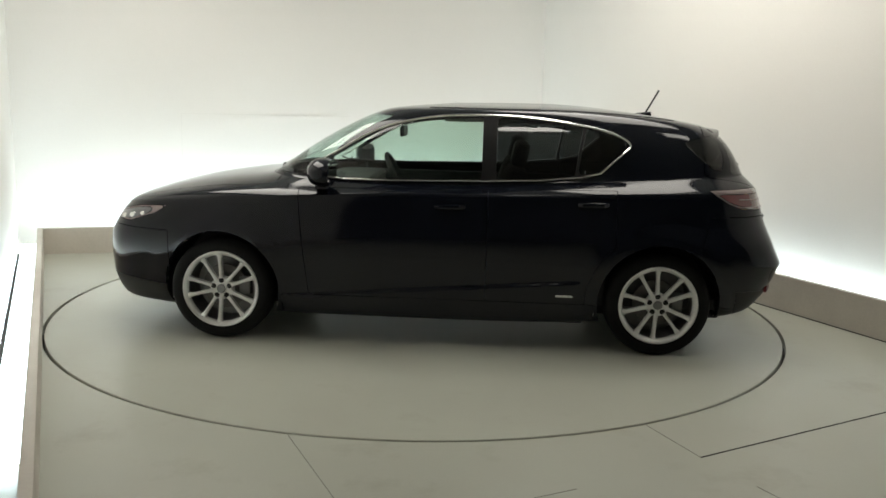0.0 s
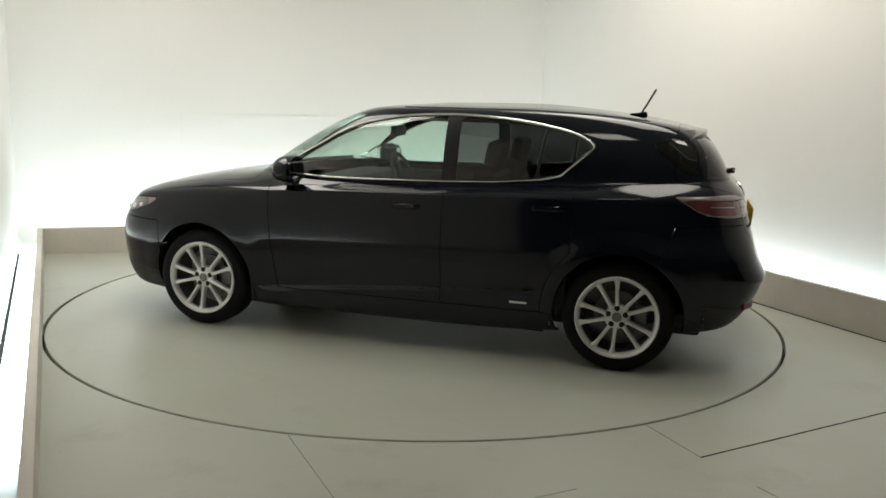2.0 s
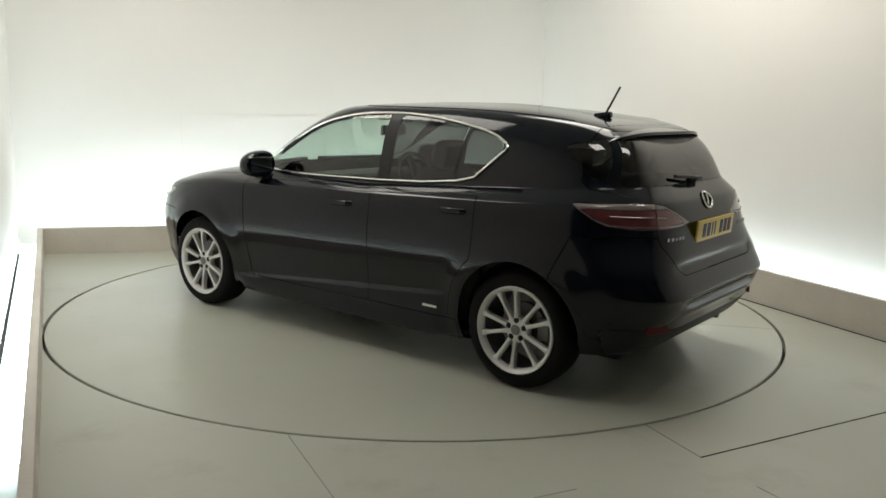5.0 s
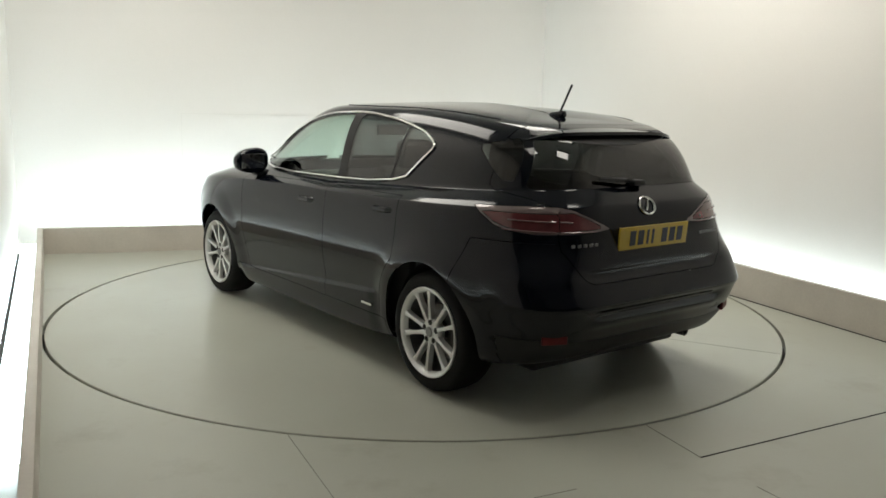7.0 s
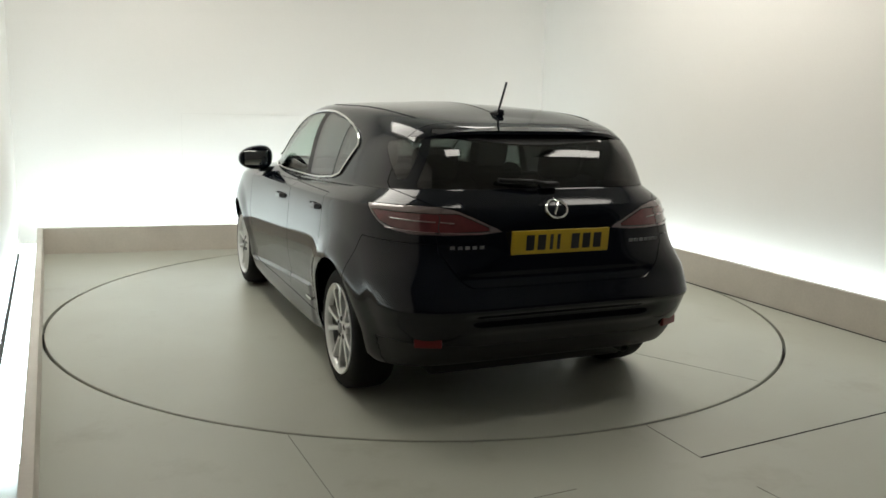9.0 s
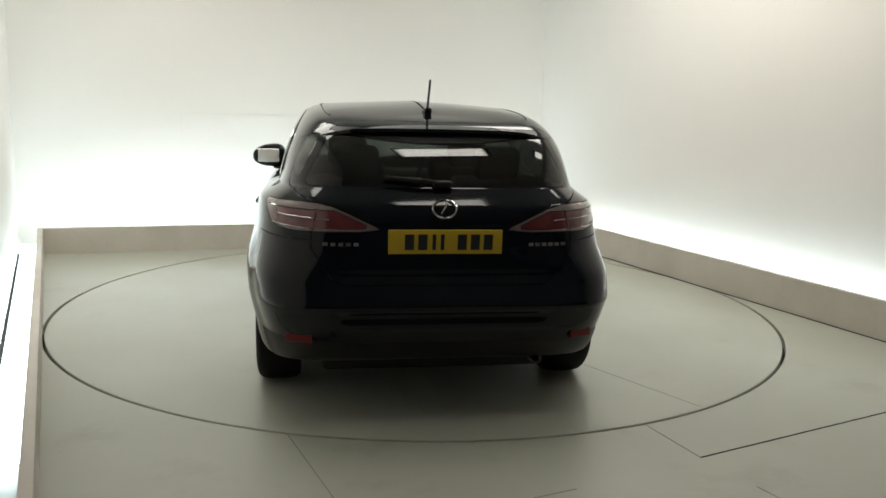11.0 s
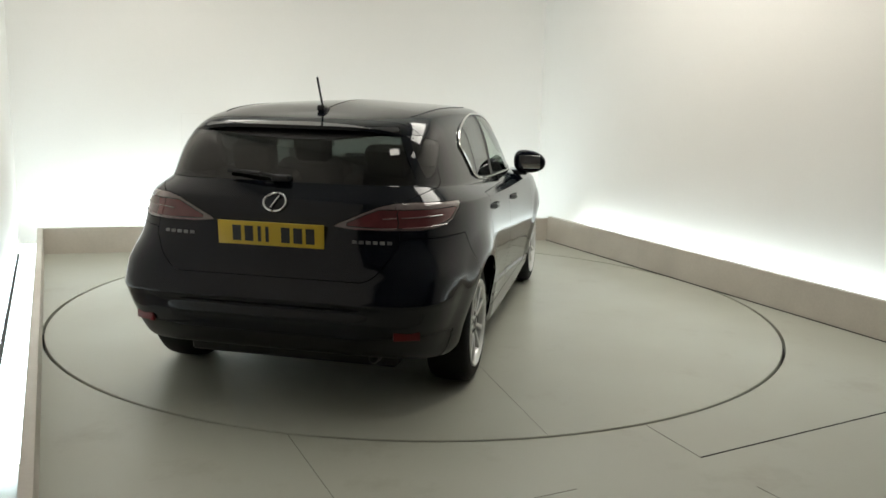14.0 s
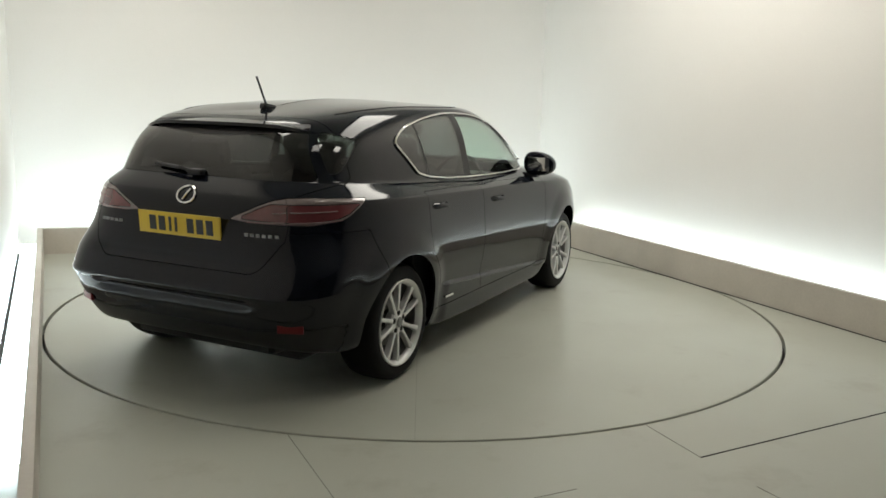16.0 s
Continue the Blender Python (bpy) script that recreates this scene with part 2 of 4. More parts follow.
def studio():
    kl, kr = KERB_BL + LEFT_DIR * (LEFT_LEN - 0.6), KERB_BR + RIGHT_DIR * (RIGHT_LEN - 0.6)
    # floor with a round hole for the turntable
    bm = bmesh.new()
    steps = 128
    hole = [bm.verts.new(((TURN_R + 0.019) * math.cos(2 * math.pi * k / steps), (TURN_R + 0.019) * math.sin(2 * math.pi * k / steps), 0)) for k in range(steps)]
    rim = [bm.verts.new((11 * math.cos(2 * math.pi * k / steps), 11 * math.sin(2 * math.pi * k / steps), 0)) for k in range(steps)]
    low = [bm.verts.new((v.co.x, v.co.y, -0.06)) for v in hole]
    for k in range(steps):
        j = (k + 1) % steps
        bm.faces.new((hole[k], hole[j], rim[j], rim[k]))
        bm.faces.new((hole[j], hole[k], low[k], low[j]))
    tagged(part("floor", bm, M_FLOOR, smooth=False, auto=0), label="grey-beige painted studio floor with panel joints", category="floor", kind="structure")
    bm = bmesh.new()
    lathe(bm, [(TURN_R - 0.3, 0), (TURN_R + 0.05, 0)], 96, pose(0, 0, -0.05, 90))
    tagged(part("turntable_pit", bm, M_GAP), label="dark gap round the turntable", category="floor", kind="structure")
    # joints between the floor panels: shallow dark grooves
    joints = [((-0.562, -2.415), (-0.30, -3.0)), ((-0.30, -3.0), (0.05, -3.8)), ((1.211, -2.589), (2.60, -1.877)), ((1.07, -2.235), (1.211, -2.589)),
              ((0.449, -2.979), (0.624, -2.899)), ((1.347, -2.858), (1.55, -3.25))]
    for (x0, y0), (x1, y1) in joints:
        bm = bmesh.new()
        d = Vector((x1 - x0, y1 - y0)).normalized()
        n = Vector((-d.y, d.x)) * (0.004 if x1 > 2 else 0.002)
        mat = M_GAP if x1 > 2 else M_FAINT
        prism(bm, [(x0 + n.x, y0 + n.y), (x0 - n.x, y0 - n.y), (x1 - n.x, y1 - n.y), (x1 + n.x, y1 + n.y)], -0.004, 0.0015)
        tagged(part("floor_joint", bm, mat), label="thin dark joint between floor panels", category="joint", kind="structure")
    # walls
    t = 0.12
    for name, p, q, out in (("wall_back", WALL_BL, WALL_BR, BACK_OUT), ("wall_left", WALL_BL, WALL_FL, LEFT_OUT), ("wall_right", WALL_BR, WALL_FR, RIGHT_OUT)):
        d = (q - p).normalized()
        slab(name, strip(p - d * t, q + d * t, out, 0.0, t), -0.02, CEIL_H, M_WALL, "plain off-white painted studio wall, lit from below")
    # unseen walls of the hall behind the camera; being unlit is put into their colour
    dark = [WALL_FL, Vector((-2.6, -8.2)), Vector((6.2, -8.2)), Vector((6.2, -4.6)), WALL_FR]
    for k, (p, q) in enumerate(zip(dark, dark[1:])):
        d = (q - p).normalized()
        slab("wall_dark_%d" % (k + 1), strip(p + d * 0.01, q + d * 0.1, Vector((d.y, -d.x)), 0.003, t), -0.02, CEIL_H, M_DARK, "unseen hall wall behind the camera, coloured dark for lack of light")
    slab("ceiling", [(-5.5, -9), (7.0, -9), (7.0, 5), (-5.5, 5)], CEIL_H, CEIL_H + 0.1, M_CEIL, "dull grey studio ceiling")
    # kerbs
    for name, p, q, out in (("kerb_back", KERB_BL, KERB_BR, BACK_OUT), ("kerb_left", KERB_BL, kl, LEFT_OUT), ("kerb_right", KERB_BR, kr, RIGHT_OUT)):
        d = (q - p).normalized()
        a = -0.05 if name == "kerb_back" else 0.0
        slab(name, strip(p + d * a, q - d * a, out, 0.0, 0.045), -0.01, RIGHT_KERB_H if name == "kerb_right" else KERB_H, M_KERB, "low cream painted kerb hiding the light trough", 0.004)
        if name != "kerb_right":
            continue
        # thin dark strip: grime line and recess shadow at the kerb's foot, painted as one
        bm = bmesh.new()
        prism(bm, strip(p, q, out, -0.007, 0.001), 0.0005, 0.006)
        tagged(part("kerb_grime_shade", bm, M_GAP), label="dark strip for grime and recess shadow along the foot of the kerb", category="kerb", kind="structure")
    # glowing diffusers in the troughs
    for name, p, q, out, gap in (("trough_light_back", KERB_BL, KERB_BR, BACK_OUT, BACK_GAP), ("trough_light_left", KERB_BL, kl, LEFT_OUT, SIDE_GAP), ("trough_light_right", KERB_BR, kr, RIGHT_OUT, SIDE_GAP)):
        d = (q - p).normalized()
        start = 0.3 if name == "trough_light_right" else 0.08
        slab(name, strip(p + d * start, q - d * (0.3 if gap == BACK_GAP else 1.3), out, 0.06, min(gap - 0.02, 0.30)), 0.0, 0.11, M_LED, "cool white light strip in the trough behind the kerb")


def wall_fittings():
    """The flush access panel in the back wall and the joint in the side trough's diffuser."""
    p = KERB_BL + BACK_OUT * BACK_GAP
    slab("wall_panel", strip(p + BACK_DIR * 1.22, p + BACK_DIR * 2.90, BACK_OUT, -0.005, 0.002), 0.30, 1.26, M_WALL, "flush off-white access panel in the back wall", 0.001)
    for a, b, z0, z1 in ((1.214, 1.220, 0.30, 1.266), (1.214, 2.906, 1.26, 1.266)):
        slab("panel_joint", strip(p + BACK_DIR * a, p + BACK_DIR * b, BACK_OUT, -0.003, 0.002), z0, z1, M_PANEL_JOINT, "fine joint round the access panel")
    slab("trough_joint", strip(KERB_BL + LEFT_DIR * 0.573, KERB_BL + LEFT_DIR * 4.6, LEFT_OUT, 0.174, 0.196), 0.09, 0.122, M_GAP, "dark joint along the light trough")


def ceiling_lights():
    built = {}
    for lx, ly, turn, power in CEILING_LAMPS:
        at = pose(lx, ly, CEIL_H - 0.06, 0, 0, turn)
        big = power > 20
        if big in built:
            copy_thing(built[big], at)
            continue
        hx, hy = (1.32, 0.62) if big else (0.37, 0.25)
        lamp = tagged(new("ceiling_light"), label="long warm white softbox light under the ceiling" if big else "small warm white panel light under the ceiling", category="ceiling light", group="ceiling softboxes" if big else "small ceiling lights")
        lamp.matrix_world = at
        for k in (-1, 1):
            boxed("frame", (-hx - 0.04, k * (hy + 0.02) - 0.02, -0.03), (hx + 0.04, k * (hy + 0.02) + 0.02, 0.06), M_TRIM, lamp)
            boxed("frame", (k * (hx + 0.02) - 0.02, -hy + 0.001, -0.03), (k * (hx + 0.02) + 0.02, hy - 0.001, 0.06), M_TRIM, lamp)
        boxed("diffuser", (-hx + 0.001, -hy + 0.001, 0.0), (hx - 0.001, hy - 0.001, 0.03), M_LAMP, lamp)
        built[big] = lamp


def turntable():
    disc = new("turntable")
    tagged(disc, label="round grey-beige painted turntable flush with the floor", category="turntable")
    bm = bmesh.new()
    lathe(bm, [(0.0, 0.0), (0.8, 0.0), (1.6, 0.0), (TURN_R - 0.004, 0.0), (TURN_R, -0.004), (TURN_R, -0.04), (0, -0.04)], 160, pose(0, 0, 0, 90))
    bmesh.ops.remove_doubles(bm, verts=bm.verts[:], dist=1e-5)
    part("plate", bm, M_DISC, disc)
    for ang in (207.6,):
        boxed("seam", (0.05, -0.0012, -0.003), (TURN_R - 0.01, 0.0012, 0.0012), M_SEAM, disc, "faint joint in the turntable", 0, pose(0, 0, 0, 0, 0, ang))
    return disc


# ---- the car ----
WB, WHEEL_Y, WHEEL_R = 1.302, 0.866, 0.309
# rings round the body, low to high: rear x, front x, half width, height at the rear, middle and front, corner sharpness rear and front
RINGS = [
    (-1.78, 1.98, 0.74, 0.245, 0.150, 0.165, 7.0, 4.2),
    (-1.90, 2.10, 0.830, 0.262, 0.180, 0.19, 7.5, 4.2),
    (-1.985, 2.155, 0.846, 0.345, 0.300, 0.30, 7.5, 4.3),
    (-2.022, 2.170, 0.852, 0.405, 0.355, 0.36, 7.5, 4.3),
    (-2.052, 2.168, 0.868, 0.475, 0.45, 0.44, 7.5, 4.4),
    (-2.070, 2.162, 0.884, 0.555, 0.55, 0.52, 7.5, 4.5),
    (-2.030, 2.145, 0.889, 0.65, 0.635, 0.60, 7.5, 4.6),
    (-1.985, 2.105, 0.880, 0.80, 0.78, 0.665, 5.6, 4.8),
    (-1.925, 2.02, 0.860, 0.992, 0.925, 0.775, 5.3, 5.0),
    (-1.853, 1.10, 0.764, 1.066, 0.968, 0.990, 5.6, 4.2),
    (-1.60, 0.33, 0.562, 1.345, 1.412, 1.410, 5.8, 4.0),
    (-1.30, -0.05, 0.004, 1.393, 1.455, 1.447, 3.0, 3.0),
]
ROWS = [3, 6, 10, 12, 12, 8, 10, 16, 28, 24, 12]
T_BELT, T_GLASS, T_ROOF = 8, 9, 10
AROUND = 300


def ring_points(r, th):
    xr, xf, w, zr, zm, zf, nr, nf = r
    c, s = np.cos(th), np.sin(th)
    n = np.where(c < 0, nr, nf)
    mid = -0.15 if zm < 1.2 else -0.6
    half = np.where(c < 0, mid - xr, xf - mid)
    x = mid + half * np.sign(c) * np.abs(c) ** (2 / n)
    y = w * np.abs(s) ** (2 / n)
    if 0.25 < zm < 0.95:
        low = min(1.0, (1.10 - zm) / 0.35)
        y = y + low * (0.036 * np.exp(-((x - 1.38) / 0.62) ** 2) + 0.016 * np.exp(-((x + WB) / 0.46) ** 2)) * (y > 0.4)
    u = np.where(x < mid, (x - mid) / (xr - mid), (x - mid) / (xf - mid))
    e = np.where(x < mid, 1.0 if 0.95 < zm < 1.0 else 1.2 if 0.9 < zm < 0.95 else 2.0, 2.0)
    z = zm + np.where(x < mid, zr - zm, zf - zm) * np.abs(u) ** e
    return np.stack([x, y, z], 1)


def pchip(P, t):
    """Smooth, never overshooting, through the rows of P at 0, 1, 2.. ; sampled at t."""
    d = np.diff(P, axis=0)
    m = np.zeros_like(P)
    same = d[:-1] * d[1:] > 0
    with np.errstate(divide="ignore", invalid="ignore"):
        m[1:-1] = np.where(same, 2 * d[:-1] * d[1:] / (d[:-1] + d[1:]), 0)
    m[0], m[-1] = d[0], d[-1]
    i = np.minimum(t.astype(int), len(P) - 2)
    f = (t - i)[:, None, None]
    return (P[i] * (1 + 2 * f) * (1 - f) ** 2 + m[i] * f * (1 - f) ** 2 + P[i + 1] * f * f * (3 - 2 * f) + m[i + 1] * f * f * (f - 1))


def body_grid():
    """The left half of the body as rows x around points, and the row parameter of each."""
    fine = np.linspace(math.pi, 0, 4001)
    ref = ring_points(RINGS[5], fine)
    arc = np.r_[0, np.cumsum(np.linalg.norm(np.diff(ref, axis=0), axis=1))]
    th = np.interp(np.linspace(0, arc[-1], AROUND), arc, fine)
    th[0], th[-1] = math.pi, 0
    P = np.stack([ring_points(r, th) for r in RINGS])
    t = np.concatenate([[0]] + [k + np.linspace(0, 1, n + 1)[1:] for k, n in enumerate(ROWS)])
    low = pchip(P[:T_GLASS + 1], t[t <= T_GLASS])
    top = pchip(P[T_GLASS:], t[t > T_GLASS] - T_GLASS)
    G = np.concatenate([low, top])
    # a flat shoulder between the belt crease and the foot of the windows
    f = np.clip(t - T_BELT, 0, 1)[:, None, None]
    ledge = P[T_BELT] * (1 - f) + P[T_GLASS] * f
    keep = ((t > T_BELT) & (t < T_GLASS))[:, None, None] * np.clip((1.2 - G[:, :, :1]) / 0.4, 0, 1) * 0.8
    G = G * (1 - keep) + ledge * keep
    # flared wheel arches, the stepped skirt below the doors and the groove across the rear bumper
    flank = (G[:, :, 1] > 0.45) & (t[:, None] <= T_BELT) & (np.abs(G[:, :, 0]) < 2.0)
    ease = lambda q: np.clip(q, 0, 1) ** 2 * (3 - 2 * np.clip(q, 0, 1))
    for cx, out in ((WB, 0.012), (-WB, 0.017)):
        r = np.hypot(G[:, :, 0] - cx, G[:, :, 2] - 0.315)
        G[:, :, 1] += flank * out * (1 - ease((r - 0.375) / 0.14)) * ease((G[:, :, 2] - 0.18) / 0.12)
    step = 0.288 + 0.085 * (0.85 - G[:, :, 0])
    along = ease((0.95 - G[:, :, 0]) / 0.12) * ease((G[:, :, 0] + 0.88) / 0.12)
    G[:, :, 1] += flank * 0.017 * along * ease((step + 0.009 - G[:, :, 2]) / 0.018)
    tail = (G[:, :, 0] < -1.85) & (t[:, None] < 7)
    mid = ease((0.56 - G[:, :, 1]) / 0.14)
    G[:, :, 0] += tail * mid * (0.013 * np.exp(-((G[:, :, 2] - 0.505) / 0.020) ** 2) - 0.008 * np.exp(-((G[:, :, 2] - 0.455) / 0.020) ** 2))
    # lip of the bumper's face above the groove, and the tuck under the tailgate
    tuck = (G[:, :, 0] < -1.80) & (t[:, None] < T_BELT)
    G[:, :, 0] += tuck * (0.012 * np.exp(-((G[:, :, 2] - 0.682) / 0.022) ** 2) * ease((0.60 - G[:, :, 1]) / 0.15) - 0.009 * np.exp(-((G[:, :, 2] - 0.550) / 0.020) ** 2))
    # bonnet: lift it into a dome between nose and windscreen
    tt = t[:, None]
    front = np.clip((G[:, :, 0] - 0.9) / 0.4, 0, 1)
    lift = np.where((tt > T_BELT) & (tt < T_GLASS), np.sin(math.pi * np.clip(tt - T_BELT, 0, 1)) * 0.042, 0)
    G[:, :, 2] += lift * front * (1 - (G[:, :, 1] / 0.95) ** 2)
    # windscreen and rear screen bow outwards
    bow = np.where((tt > T_GLASS) & (tt < T_ROOF), np.sin(math.pi * np.clip(tt - T_GLASS, 0, 1)), 0)
    G[:, :, 0] += bow * 0.045 * np.sign(G[:, :, 0] + 0.6) * np.clip(np.abs(G[:, :, 0] + 0.6) - 0.5, 0, 1)
    G[:, :, 1] += bow * 0.022 * (G[:, :, 1] > 0.3)
    G[:, 0, 1] = G[:, -1, 1] = 0
    return G, t


class Skin:
    """The body's left half as triangles that can be cut along any line."""

    def __init__(self):
        G, t = body_grid()
        n, k, _ = G.shape
        self.v = G.reshape(-1, 3).copy()
        self.t = np.repeat(t, k)
        idx = np.arange(n * k).reshape(n, k)
        a, b, c, d = idx[:-1, :-1].ravel(), idx[:-1, 1:].ravel(), idx[1:, 1:].ravel(), idx[1:, :-1].ravel()
        self.f = np.concatenate([np.stack([a, b, c], 1), np.stack([a, c, d], 1)])
        self.label = np.array(["body"] * len(self.f), dtype=object)
        self.fixed = np.zeros(len(self.v), bool)

    def cut(self, dist, where=None):
        """Moves vertices on to dist = 0, so that no triangle straddles it."""
        for _ in range(3):
            d = dist(self.v, self.t)
            d = np.where(np.abs(d) < 1e-7, 0, d)
            e = np.unique(np.sort(np.concatenate([self.f[:, [0, 1]], self.f[:, [1, 2]], self.f[:, [2, 0]]]), axis=1), axis=0)
            if where is not None:
                ok = where(self.v, self.t)
                e = e[ok[e[:, 0]] & ok[e[:, 1]]]
            e = e[d[e[:, 0]] * d[e[:, 1]] < 0]
            if not len(e):
                break
            f = np.abs(d[e[:, 0]]) / (np.abs(d[e[:, 0]]) + np.abs(d[e[:, 1]]))
            order = np.argsort(np.minimum(f, 1 - f))
            for j in order:
                p, q = e[j]
                if d[p] * d[q] >= 0:
                    continue
                s = f[j]
                mv, other, s = (p, q, s) if s <= 0.5 else (q, p, 1 - s)
                if abs(self.v[mv][1]) < 1e-6 and abs(self.v[other][1]) > 1e-6:
                    self.v[mv] = [*(self.v[mv] + (self.v[other] - self.v[mv]) * s)]
                    self.v[mv][1] = 0
                else:
                    self.v[mv] = self.v[mv] + (self.v[other] - self.v[mv]) * s
                d[mv] = 0

    def assign(self, name, dist, where=None, of=None):
        """Cuts out the region where dist < 0 and gives it a name."""
        self.cut(dist, where)
        d = dist(self.v, self.t)
        inside = d[self.f].min(axis=1) < -1e-6
        inside &= d[self.f].max(axis=1) < 1.5e-3
        if where is not None:
            inside &= where(self.v, self.t)[self.f].all(axis=1)
        if of is not None:
            inside &= np.isin(self.label, of)
        self.label[inside] = name

    def mesh(self, name, mirrored=False, both=False, depth=0.014, gap=0.0022):
        """A bmesh of one named region, its rim turned inwards; right side if mirrored."""
        tri = self.f[self.label == name]
        used, inv = np.unique(tri.ravel(), return_inverse=True)
        tri = inv.reshape(-1, 3)
        v = self.v[used]
        bm = bmesh.new()
        verts = [bm.verts.new(p) for p in v]
        for a, b, c in tri:
            if len({a, b, c}) == 3:
                try:
                    bm.faces.new((verts[a], verts[b], verts[c]))
                except ValueError:
                    pass
        if both:
            r = bmesh.ops.duplicate(bm, geom=bm.verts[:] + bm.edges[:] + bm.faces[:])
            new_v = [g for g in r["geom"] if isinstance(g, bmesh.types.BMVert)]
            bmesh.ops.scale(bm, vec=(1, -1, 1), verts=new_v)
            bmesh.ops.reverse_faces(bm, faces=[g for g in r["geom"] if isinstance(g, bmesh.types.BMFace)])
        elif mirrored:
            bmesh.ops.scale(bm, vec=(1, -1, 1), verts=bm.verts[:])
            bmesh.ops.reverse_faces(bm, faces=bm.faces[:])
        bmesh.ops.remove_doubles(bm, verts=bm.verts[:], dist=0.0006)
        bmesh.ops.dissolve_degenerate(bm, edges=bm.edges[:], dist=0.0002)
        bmesh.ops.join_triangles(bm, faces=bm.faces[:], angle_face_threshold=0.5, angle_shape_threshold=0.9)
        bm.normal_update()
        # outwards is away from the middle of the car
        mid = Vector((-0.2, 0, 0.75))
        if sum((f.calc_center_median() - mid).dot(f.normal) * f.calc_area() for f in bm.faces) < 0:
            bmesh.ops.reverse_faces(bm, faces=bm.faces[:])
            bm.normal_update()
        if depth:
            edge = [e for e in bm.edges if len(e.link_faces) == 1]
            push = {}
            for e in edge:
                f = e.link_faces[0]
                a, b = e.verts
                inward = f.normal.cross(b.co - a.co)
                if inward.dot(f.calc_center_median() - a.co) < 0:
                    inward = -inward
                if inward.length > 1e-9:
                    inward.normalize()
                    for vv in (a, b):
                        push[vv] = push.get(vv, Vector()) + inward
            normals = {vv: vv.normal.copy() for vv in push}
            for vv, p in push.items():
                if p.length > 1e-6:
                    vv.co += p.normalized() * gap
            r = bmesh.ops.extrude_edge_only(bm, edges=edge)
            for vv in [g for g in r["geom"] if isinstance(g, bmesh.types.BMVert)]:
                src = [o for e in vv.link_edges for o in [e.other_vert(vv)] if o in normals]
                if src:
                    vv.co -= normals[src[0]] * depth
        return bm


def poly_dist(px, pz, poly):
    """Signed distance to a polygon, negative inside."""
    poly = np.array(poly, float)
    best = np.full(px.shape, 1e9)
    inside = np.zeros(px.shape, bool)
    n = len(poly)
    for i in range(n):
        a, b = poly[i], poly[(i + 1) % n]
        e = b - a
        wx, wz = px - a[0], pz - a[1]
        h = np.clip((wx * e[0] + wz * e[1]) / (e @ e), 0, 1)
        best = np.minimum(best, np.hypot(wx - e[0] * h, wz - e[1] * h))
        if a[1] != b[1]:
            cross = ((a[1] > pz) != (b[1] > pz)) & (px < (b[0] - a[0]) * (pz - a[1]) / (b[1] - a[1]) + a[0])
            inside ^= cross
    return np.where(inside, -best, best)


def rounded(poly, times=2):
    """Corner cutting: softens a polygon."""
    p = [Vector(q) for q in poly]
    for _ in range(times):
        p = [w for a, b in zip(p, p[1:] + p[:1]) for w in (a.lerp(b, 0.22), a.lerp(b, 0.78))]
    return [tuple(q) for q in p]


# outlines on the side of the car, (x, z)
DLO = rounded([(0.92, 0.972), (0.66, 1.130), (0.37, 1.300), (0.05, 1.370), (-0.35, 1.387), (-0.72, 1.355), (-1.00, 1.302), (-1.13, 1.235), (-1.05, 1.165), (-0.88, 1.010)], 2)
B_PILLAR = (-0.24, -0.33)
# tail lamp, unrolled round the rear corner: (distance round, z)
TAIL = [(0.29, 0.886), (0.36, 0.912), (0.46, 0.950), (0.56, 0.982), (0.66, 0.995), (0.80, 0.998), (1.21, 0.988), (1.17, 0.955), (1.07, 0.905), (0.98, 0.885), (0.80, 0.872), (0.55, 0.872), (0.38, 0.876)]
HEAD = [(2.04, 0.690), (2.00, 0.745), (1.84, 0.785), (1.64, 0.800), (1.72, 0.750), (1.90, 0.690)]


def side(v, t):
    return v[:, 1] > 0.42


def unrolled(v):
    return v[:, 1] + (v[:, 0] + 1.97)


